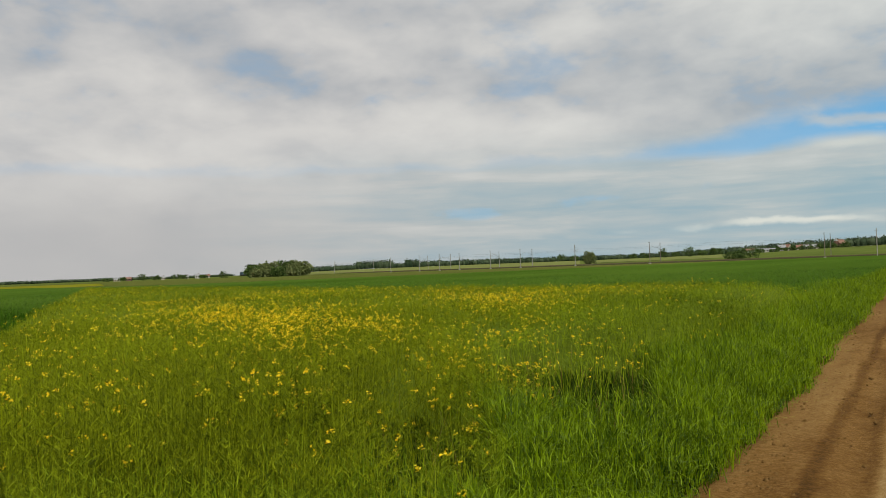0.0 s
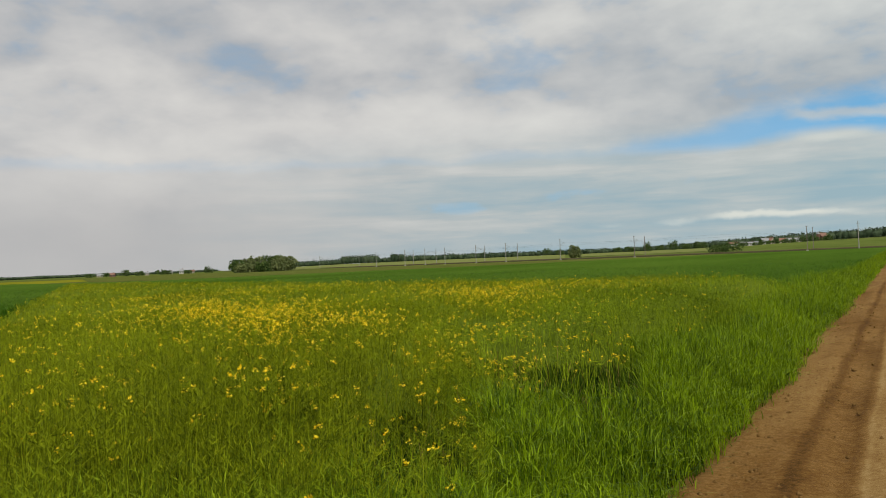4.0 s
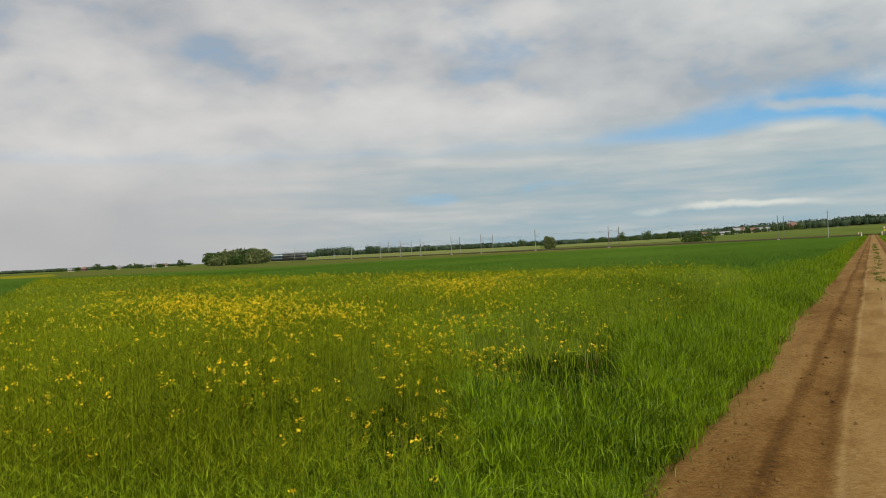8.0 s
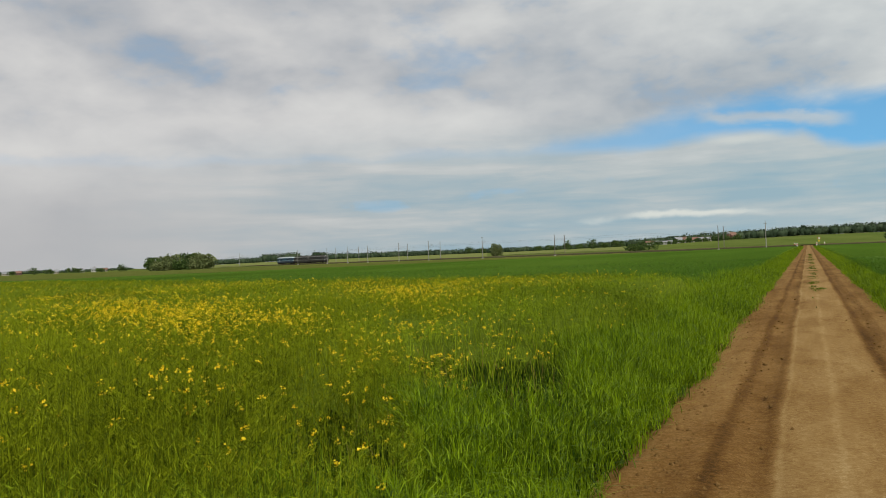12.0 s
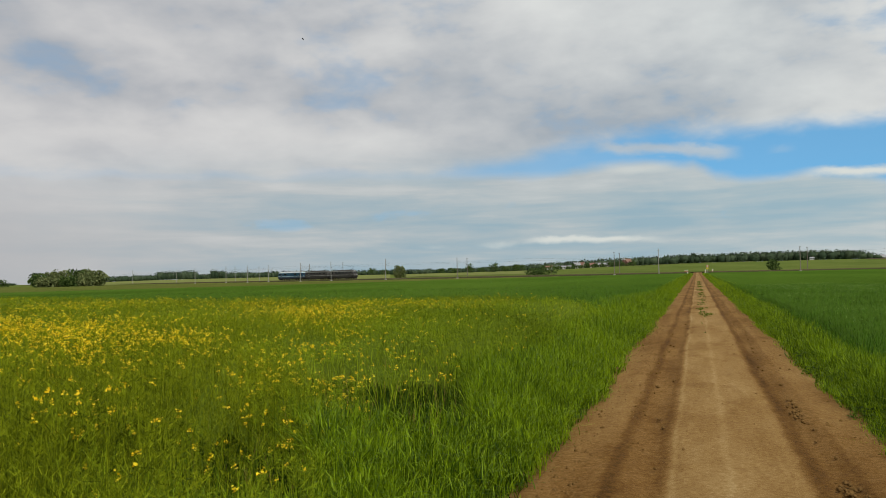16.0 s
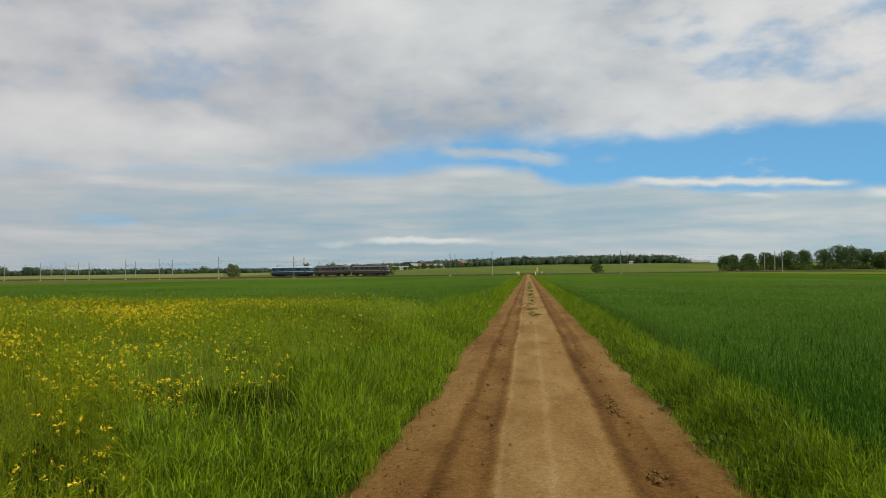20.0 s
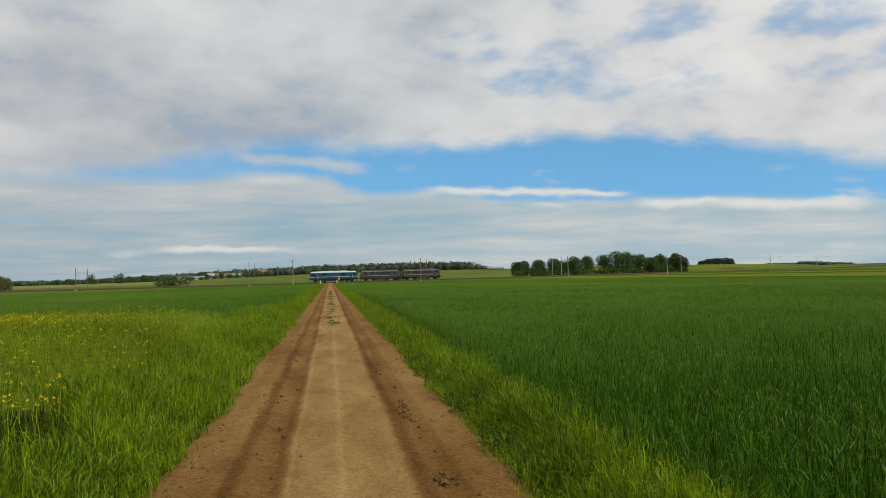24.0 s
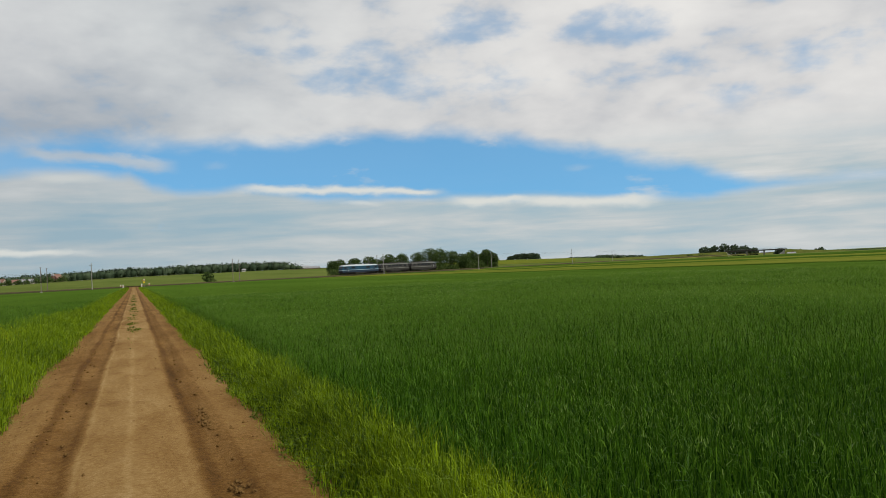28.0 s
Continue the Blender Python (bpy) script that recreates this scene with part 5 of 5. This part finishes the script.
def make_overpass():
    """A road bridge on an earth embankment, far to the right."""
    a, b = at(-32.6, 735), at(-45.6, 735)
    way = (b - a).normalized()
    side = Vector((-way.y, way.x, 0))
    length = (b - a).length
    root = new("road_bridge")
    m = Matrix(((way.x, side.x, 0, a.x), (way.y, side.y, 0, a.y), (-0.010, 0, 1, -1.5), (0, 0, 0, 1)))
    root.matrix_basis = m
    x0, x1 = length * 0.575, length * 0.83     # the opening
    top = 5.6

    def bank(p, q, hp, hq):
        bm = bmesh.new()
        v = [bm.verts.new(c) for c in ((p, -13, -0.3), (p, -5, hp), (p, 5, hp), (p, 13, -0.3), (q, -13 if hq > 1 else -7, -0.3), (q, -5, hq), (q, 5, hq), (q, 13 if hq > 1 else 7, -0.3))]
        for f in ((0, 4, 5, 1), (1, 5, 6, 2), (2, 6, 7, 3), (0, 1, 2, 3), (7, 6, 5, 4), (0, 3, 7, 4)):
            bm.faces.new([v[i] for i in f])
        return bm
    part("embankment", bank(x0 - 1, -60, top - 0.5, 3.6), "meadow", root, "grass-covered earth ramp")
    part("embankment", bank(x1 + 1, length + 40, top - 0.5, 0.2), "meadow", root, "grass-covered earth ramp")
    part("deck", solid(x0 - 3, x1 + 3, -5.2, 5.2, top - 1.0, top, bevel=0.05), "dark_roof", root, "grey concrete deck")
    for y in (-5.1, 5.1):
        r = part("railing", solid(x0 - 3, x1 + 3, y - 0.04, y + 0.04, top + 0.72, top + 0.77), "grey_edge", root)
        for k in range(13):
            x = x0 - 2.8 + k * (x1 - x0 + 5.6) / 12
            part("post", solid(x - 0.05, x + 0.05, y - 0.05, y + 0.05, top, top + 0.72), "grey_edge", r)
    for x in (x0 + (x1 - x0) * 0.34, x0 + (x1 - x0) * 0.66):
        for y in (-3.5, 0, 3.5):
            part("pier", bar((x, y, -0.3), (x, y, top - 0.9), 0.45, 0.45, 10), "concrete", root)
        part("crossbeam", solid(x - 0.6, x + 0.6, -4.6, 4.6, top - 1.5, top - 0.88), "concrete", root)
    for x, s in ((x0, 1), (x1, -1)):
        bm = bmesh.new()
        v = [bm.verts.new(c) for c in ((x - s * 2, -6.5, -0.2), (x - s * 2, -6.5, top - 0.9), (x - s * 2, 6.5, top - 0.9), (x - s * 2, 6.5, -0.2), (x + s * 5, -6.5, -0.2), (x + s * 5, 6.5, -0.2))]
        for f in ((0, 1, 4), (3, 5, 2), (1, 2, 5, 4), (0, 3, 2, 1), (0, 4, 5, 3)):
            bm.faces.new([v[i] for i in f])
        part("abutment_slope", bm, "white_wall", root, "pale concrete slope under the deck")
    tagged(root, "concrete road bridge over the railway on a grassy embankment", "bridge")


make_overpass()


# ---- masts and poles along the line ----
def mast(turn, tall, aside, label, arm=1, mat="concrete", group="catenary masts"):
    """A catenary mast where the line crosses that direction; aside: metres from the near track towards the far side."""
    x = RAIL_X
    px, py, h = on_rail(RAIL_S, aside)
    i = int(np.argmin(np.abs(turn_of(px, py) - turn)))
    root = new("catenary_mast")
    root.matrix_basis = Matrix.Translation((px[i], py[i], BED - 0.3)) @ pose(0, 0, 0, 0, 0, math.degrees(h[i]))
    bm = bmesh.new()
    box(bm, -0.115, 0.115, -0.115, 0.115, -0.4, tall, 0.035)
    part("pole", bm, mat, root)
    part("footing", solid(-0.4, 0.4, -0.4, 0.4, -0.5, 0.25), "concrete", root)
    if arm:
        s = 1 if aside < 1 else -1
        part("cantilever", bar((0, 0, tall - 2.6), (0, s * 3.0, tall - 1.6), 0.05, 0.04, 6), "steel", root)
        part("stay", bar((0, 0, tall - 0.9), (0, s * 2.9, tall - 1.6), 0.035, 0.03, 6), "steel", root)
        part("steady_arm", bar((0, s * 0.1, tall - 2.7), (0, s * 2.6, tall - 2.9), 0.035, 0.03, 6), "steel", root)
        part("insulator", bar((0, s * 0.15, tall - 2.55), (0, s * 0.7, tall - 2.35), 0.09, 0.09, 6), "iron", root)
    part("earth_wire_bracket", solid(-0.35, 0.35, -0.05, 0.05, tall - 0.15, tall), "steel", root)
    return tagged(root, label, "catenary mast", group)


LEFT_LABEL, RIGHT_LABEL = "pale concrete catenary mast beside the track", "concrete catenary mast standing before the trees"
for turn, tall, aside in ((38.1, 8.4, -3), (35.4, 8.2, 7), (34.2, 8.2, -3), (32.2, 8.4, -3), (31.6, 8.2, 7), (30.8, 8.4, -3), (30.0, 8.3, 7), (29.4, 8.2, -3), (27.2, 8.6, -3), (26.6, 8.2, 7), (25.1, 8.6, -3), (24.3, 8.4, 7), (21.3, 9.0, -3)):
    mast(turn, tall, aside, LEFT_LABEL)
for turn, tall, aside in ((16.3, 8.4, -3.2), (15.6, 8.2, 7.2), (5.45, 8.6, -3.2), (5.1, 8.4, 7.2), (-6.35, 8.8, -3.2), (-6.75, 8.6, 7.2)):
    mast(turn, tall, aside, "dark weathered mast with a bracket beside the track", mat="old_wood")
for turn, tall, aside in ((-16.2, 8.4, 7.2), (-15.55, 8.1, 7.2), (-16.65, 8.6, -3.2), (-23.3, 8.6, -3.2), (-24.2, 8.2, 7.2), (-29.8, 8.2, -3.2), (-32.5, 6.4, 7.2)):
    mast(turn, tall, aside, RIGHT_LABEL)


def make_pole():
    p = at(2.5, 303)
    root = new("utility_pole")
    root.location = p
    part("pole", bar((0, 0, -0.5), (0, 0, 9.4), 0.17, 0.11, 10), "concrete", root)
    part("cap", bar((0, 0, 9.4), (0, 0, 9.7), 0.05, 0.03, 6), "steel", root)
    part("crossarm", solid(-0.6, 0.6, -0.05, 0.05, 8.6, 8.72), "steel", root)
    tagged(root, "tall slender concrete pole near the level crossing", "utility pole")


make_pole()


def make_wires():
    for aside in (0.0, 4.0):
        for z, name in ((5.7, "contact_wire"), (6.7, "carrier_wire")):
            s = np.arange(-480, 330, 6.0)
            sag = 0.0 if z < 6 else 0.55
            x, y, h = on_rail(s, aside)
            zz = RAIL_TOP + z - sag * np.abs(np.sin(s * math.pi / 66.0))
            c = bpy.data.curves.new(name, "CURVE")
            c.dimensions, c.bevel_depth, c.bevel_resolution = "3D", 0.006, 0
            sp = c.splines.new("POLY")
            sp.points.add(len(s) - 1)
            sp.points.foreach_set("co", np.stack([x, y, zz, np.ones_like(x)], -1).ravel())
            c.materials.append(M["iron"])
            tagged(new(name, c), "thin dark overhead wire above the track", "overhead wire", "overhead wires")


make_wires()


# ---- level crossing ----
def crossing_sign(x, y, face, label):
    root = new("crossing_sign")
    root.location = (x, y, 0)
    part("post", bar((0, 0, -0.3), (0, 0, 3.2), 0.05, 0.05, 8), "steel", root)
    for s in (-1, 1):
        bm = bmesh.new()
        box(bm, -0.5, 0.5, -0.02, 0.02, -0.07, 0.07)
        bmesh.ops.rotate(bm, verts=bm.verts[:], cent=(0, 0, 0), matrix=Matrix.Rotation(radians(33 * s), 3, "Y"))
        bmesh.ops.translate(bm, verts=bm.verts[:], vec=(0, -0.08 - 0.05 * (s > 0), 2.85))
        arm = part("arm", bm, "white_paint", root, "white arm with red ends")
        for e in (-1, 1):
            bm = bmesh.new()
            box(bm, -0.11, 0.11, -0.024, 0.024, -0.072, 0.072)
            bmesh.ops.translate(bm, verts=bm.verts[:], vec=(e * 0.4, 0, 0))
            bmesh.ops.rotate(bm, verts=bm.verts[:], cent=(0, 0, 0), matrix=Matrix.Rotation(radians(33 * s), 3, "Y"))
            bmesh.ops.translate(bm, verts=bm.verts[:], vec=(0, -0.085 - 0.05 * (s > 0), 2.85))
            part("tip", bm, "red_paint", arm)
    part("board", solid(-0.32, 0.32, -0.06, -0.03, 1.7, 2.25), face, root)
    return tagged(root, label, "road sign", "crossing signs")


crossing_sign(3.4, 303, "yellow", "warning cross with a yellow board by the level crossing")
for x, y in ((2.6, 296), (5.4, 322), (-4.4, 322), (-3.4, 303)):
    root = new("marker_post")
    root.location = (x, y, 0)
    part("post", solid(-0.16, 0.16, -0.12, 0.12, -0.2, 1.5, bevel=0.02), "white_paint", root)
    part("band", solid(-0.165, 0.165, -0.125, 0.125, 0.9, 1.15), "red_paint", root)
    tagged(root, "short white post beside the level crossing", "marker post", "crossing posts")
bm = bmesh.new()
box(bm, -2.4, 2.4, 311.5, 325, BED - 0.1, RAIL_TOP - 0.02)
tagged(part("crossing_deck", bm, "ballast"), "level crossing deck of worn panels between the rails", "level crossing", kind="structure")

# ---- the locomotives ----
def hull(half, zs, xs, length, belly):
    """A body shell: rings of (half width, height) joined from end to end; xs: how far each ring's ends draw in."""
    bm = bmesh.new()
    rows = []
    for w, z, inset in zip(half, zs, xs):
        x = length / 2 - inset
        rows.append([bm.verts.new(p) for p in ((-x, -w, z), (x, -w, z), (x, w, z), (-x, w, z))])
    for lo, hi in zip(rows, rows[1:]):
        for k in range(4):
            bm.faces.new((lo[k], lo[(k + 1) % 4], hi[(k + 1) % 4], hi[k]))
    bm.faces.new(rows[0][::-1]), bm.faces.new(rows[-1])
    bmesh.ops.bevel(bm, geom=[e for e in bm.edges if abs(e.verts[0].co.z - e.verts[1].co.z) > 0.2], offset=0.12, segments=2, affect="EDGES")
    return bm


def pantograph(root, x, up):
    p = part("pantograph", solid(x - 0.9, x + 0.9, -0.7, 0.7, 4.22, 4.30), "iron", root, "folding current collector")
    top = 5.55 if up else 4.75
    for y in (-0.6, 0.6):
        part("lower_arm", bar((x - 0.8, y, 4.3), (x + 0.5, y * 0.8, (4.3 + top) / 2), 0.035, 0.03, 6), "iron", p)
        part("upper_arm", bar((x + 0.5, y * 0.8, (4.3 + top) / 2), (x - 0.3, y * 0.5, top), 0.03, 0.025, 6), "iron", p)
    part("head", solid(x - 0.45, x - 0.15, -0.95, 0.95, top, top + 0.05), "iron", p)
    for y in (-0.5, 0.5):
        part("insulator", bar((x - 0.6, y, 4.02), (x - 0.6, y, 4.24), 0.09, 0.07, 8), "brown_paint", p)


def bogie(root, x, axles, gap):
    half = gap * (axles - 1) / 2
    b = part("bogie", solid(x - half - 0.75, x + half + 0.75, -1.12, 1.12, 0.55, 0.95, bevel=0.05), "iron", root, "black bogie frame")
    for k in range(axles):
        cx = x - half + gap * k
        for y in (-0.75, 0.75):
            part("wheel", bar((cx, y - 0.07, 0.62), (cx, y + 0.07, 0.62), 0.62, 0.62, 18), "iron", b)
        part("axle_box", solid(cx - 0.22, cx + 0.22, -1.28, -1.10, 0.45, 0.85, bevel=0.03), "iron", b)
        part("axle_box", solid(cx - 0.22, cx + 0.22, 1.10, 1.28, 0.45, 0.85, bevel=0.03), "iron", b)
    for k in range(axles - 1):
        cx = x - half + gap * (k + 0.5)
        for y in (-1.2, 1.2):
            part("spring", solid(cx - 0.35, cx + 0.35, y - 0.08, y + 0.08, 0.75, 1.05), "iron", b)


def locomotive(name, length, body, lower, band, roof, axles, gap, centre, raised, cabs, windows, label):
    """Stands along x, front at +x, rails at z 0. cabs: the ends that carry a driver's cab."""
    root = new(name)
    L = length - 1.25
    w = 1.48
    part("lower_body", hull((w, w), (0.98, 1.82), (0.10, 0.0), L, 0), lower, root)
    part("body", hull((w, w, w - 0.02), (1.82, 2.45, 3.42), (0.0, 0.05, 0.42), L, 0), body, root)
    part("stripe", hull((w + 0.012, w + 0.012), (1.83, 1.97), (-0.012, -0.008), L, 0), band, root, "thin pale stripe")
    part("cantrail", hull((w + 0.01, w - 0.02), (3.46, 3.62), (0.43, 0.50), L, 0), band, root, "pale band below the roof")
    part("roof", hull((w - 0.02, w - 0.28, w - 0.75), (3.60, 3.86, 4.02), (0.50, 0.75, 1.15), L, 0), roof, root)
    part("underframe", solid(-L / 2 + 0.2, L / 2 - 0.2, -1.3, 1.3, 0.80, 1.0), "iron", root)
    for x in (-L * 0.075, L * 0.075):
        part("equipment_box", solid(x - L * 0.07, x + L * 0.07, -1.38, 1.38, 0.26, 0.85, bevel=0.04), "iron", root)
    for e in (-1, 1):
        part("rail_guard", solid(e * (L / 2 - 0.35) - 0.06, e * (L / 2 - 0.35) + 0.06, -1.25, 1.25, 0.18, 0.85), "iron", root)
    # side windows and grilles
    for s in (-1, 1):
        y = s * (w + 0.003)
        for x, ww, glass in windows:
            fr = part("window", solid(x - ww / 2 - 0.06, x + ww / 2 + 0.06, y - 0.02, y + 0.02, 2.44, 3.36), lower, root)
            part("pane", solid(x - ww / 2, x + ww / 2, y - 0.03, y + 0.03, 2.52, 3.28), "dark_glass", fr)
        for e in cabs:
            x = e * (L / 2 - 2.35)
            d = part("cab_door", solid(x - 0.36, x + 0.36, y - 0.018, y + 0.018, 1.25, 3.2), lower, root)
            part("handrail", bar((x + 0.5, s * (w + 0.08), 1.3), (x + 0.5, s * (w + 0.08), 2.7), 0.025, 0.025, 6), "silver", d)
    for e in (-1, 1):
        xe = e * L / 2
        part("buffer_beam", solid(min(xe, xe + e * 0.12), max(xe, xe + e * 0.12), -1.35, 1.35, 0.85, 1.25), "iron", root)
        for y in (-0.88, 0.88):
            bf = part("buffer", bar((xe + e * 0.1, y, 1.06), (xe + e * 0.55, y, 1.06), 0.09, 0.09, 10), "iron", root)
            part("buffer_head", bar((xe + e * 0.55, y, 1.06), (xe + e * 0.62, y, 1.06), 0.24, 0.24, 14), "iron", bf)
        part("coupling", solid(min(xe, xe + e * 0.4), max(xe, xe + e * 0.4), -0.06, 0.06, 0.92, 1.05), "iron", root)
        if e in cabs:
            for y in (-0.72, 0.72):
                q = bmesh.new()
                box(q, -0.03, 0.03, y - 0.52, y + 0.52, -0.38, 0.38)
                bmesh.ops.rotate(q, verts=q.verts[:], cent=(0, 0, 0), matrix=Matrix.Rotation(-e * math.atan(0.38), 3, "Y"))
                bmesh.ops.translate(q, verts=q.verts[:], vec=(xe - e * 0.235, 0, 2.95))
                part("windscreen", q, "dark_glass", root)
            for y in (-0.95, 0.95):
                part("headlight", bar((xe - e * 0.05, y, 1.85), (xe + e * 0.05, y, 1.85), 0.15, 0.15, 12), "silver", root)
            part("top_light", bar((xe - e * 0.62, 0, 3.72), (xe - e * 0.42, 0, 3.72), 0.14, 0.14, 12), "silver", root)
    # roof gear
    for k, x in enumerate((-L * 0.22, -L * 0.07, L * 0.08, L * 0.22)):
        part("roof_hood", solid(x - L * 0.06, x + L * 0.06, -0.75, 0.75, 3.9, 4.16 + 0.05 * (k % 2), bevel=0.05), roof, root)
    part("busbar", bar((-L * 0.34, 0.2, 4.3), (L * 0.34, 0.2, 4.3), 0.025, 0.025, 6), "iron", root)
    for s in (-1, 1):
        pantograph(root, s * L * 0.36, raised == s)
        bogie(root, s * centre / 2, axles, gap)
    return tagged(root, label, "locomotive", "coupled locomotives")


blue_windows = [(s * x, w, g) for s in (-1, 1) for x, w, g in ((7.6, 0.9, 1), (3.6, 1.7, 0))]
blue_loco = locomotive("blue_locomotive", 19.24, "blue", "deep_blue", "pale_blue", "roof_paint", 3, 1.75, 10.3, 0, (-1, 1), blue_windows, "blue six-axle electric locomotive with a pale stripe, hauled dead")
grey_windows = lambda e: [(e * 5.9, 1.0, 1), (e * 3.1, 1.5, 0), (e * 1.1, 1.5, 0), (-e * 0.9, 1.5, 0), (-e * 2.9, 1.5, 0), (-e * 5.4, 1.1, 0)]
rear_unit = locomotive("grey_locomotive", 16.3, "grey_paint", "brown_paint", "grey_edge", "dark_roof", 2, 3.05, 8.3, -1, (-1,), grey_windows(-1), "sooty grey rear half of a double electric locomotive")
lead_unit = locomotive("grey_locomotive", 16.3, "grey_paint", "brown_paint", "grey_edge", "dark_roof", 2, 3.05, 8.3, 1, (1,), grey_windows(1), "sooty grey leading half of a double electric locomotive")


# ---- bird ----
def make_bird():
    root = new("bird")
    bm = bmesh.new()
    bmesh.ops.create_uvsphere(bm, u_segments=10, v_segments=7, radius=0.5, matrix=Matrix.Diagonal((0.19, 0.055, 0.05, 1)))
    part("body", bm, "feather", root)
    for s in (-1, 1):
        bm = bmesh.new()
        lo = [bm.verts.new(p) for p in ((0.035, 0, 0.0), (-0.035, 0, 0.0), (-0.085, s * 0.16, 0.012), (-0.03, s * 0.10, 0.012))]
        hi = [bm.verts.new((v.co.x, v.co.y, v.co.z + 0.006)) for v in lo]
        bm.faces.new(lo), bm.faces.new(hi)
        for k in range(4):
            bm.faces.new((lo[k], lo[(k + 1) % 4], hi[(k + 1) % 4], hi[k]))
        wing = part("wing", bm, "feather", root)
        WINGS.append((wing, s))
    bm = bmesh.new()
    box(bm, -0.17, -0.07, -0.018, 0.018, -0.004, 0.004)
    part("tail", bm, "feather", root)
    return tagged(root, "small dark swallow gliding over the field", "bird")


WINGS = []
bird = make_bird()

# the train's way: seconds, metres of the leading buffers along the line
RUN = [(0, -502.2), (2, -460.2), (4, -418.2), (6, -376.1), (8, -335.6), (10, -291.9), (12, -246.3), (14, -197.2), (16, -149.2), (18, -100.6), (20, -53.9), (22, -4.6), (23.5, 31.6), (25, 67.7), (26.5, 99.7), (28, 132.4)]
# the bird's way: seconds, turn and height in degrees, metres off
FLIGHT = [(0.0, 140.0, 6.0, 300), (14.0, 75.0, 5.0, 90), (15.2, 38.55, 10.46, 62), (15.4, 35.15, 13.20, 62), (15.6, 31.32, 16.01, 62), (15.8, 29.14, 17.34, 62), (16.0, 26.84, 16.23, 62), (16.2, 25.11, 14.41, 62), (16.4, 24.67, 13.18, 62), (16.6, 24.42, 11.89, 62), (16.8, 24.58, 10.37, 62), (17, 24.81, 8.43, 62), (17.2, 25.80, 6.72, 62), (17.4, 26.59, 4.40, 62), (17.6, 27.54, 4.04, 63.5), (17.8, 27.92, 4.97, 68), (17.9, 27.96, 5.73, 74), (18.3, 27.3, 5.0, 130), (18.6, 26.34, 2.86, 200), (20.0, 24.5, 2.1, 450), (28.0, 22.0, 1.7, 800)]


def motions():
    for ob, mid in ((lead_unit, 8.15), (rear_unit, 16.3 + 8.15), (blue_loco, 32.6 + 9.75)):
        rows = []
        for t, s in RUN:
            x, y, h = on_rail(s - mid)
            rows.append((t, pose(float(x), float(y), RAIL_TOP, 0, 0, math.degrees(float(h)))))
        walk(ob, rows)
    places = []
    for t, a, e, d in FLIGHT:
        a, e = radians(a), radians(e)
        places.append((t, Vector((-math.sin(a) * math.cos(e) * d, math.cos(a) * math.cos(e) * d, EYE + math.sin(e) * d))))
    rows = []
    for k, (t, p) in enumerate(places):
        q = places[min(k + 1, len(places) - 1)][1] - places[min(k, len(places) - 2)][1]
        rows.append((t, Matrix.Translation(p) @ q.to_track_quat("X", "Z").to_matrix().to_4x4()))
    walk(bird, rows)
    for wing, s in WINGS:
        walk(wing, [(t, pose(0, 0, 0, s * (28 if k % 2 else -12))) for k, t in enumerate((0.0, 15.4, 15.6, 15.8, 16.0, 16.2, 16.4, 16.6, 16.8, 17.0, 17.2, 17.4, 17.6, 28.0))])


motions()
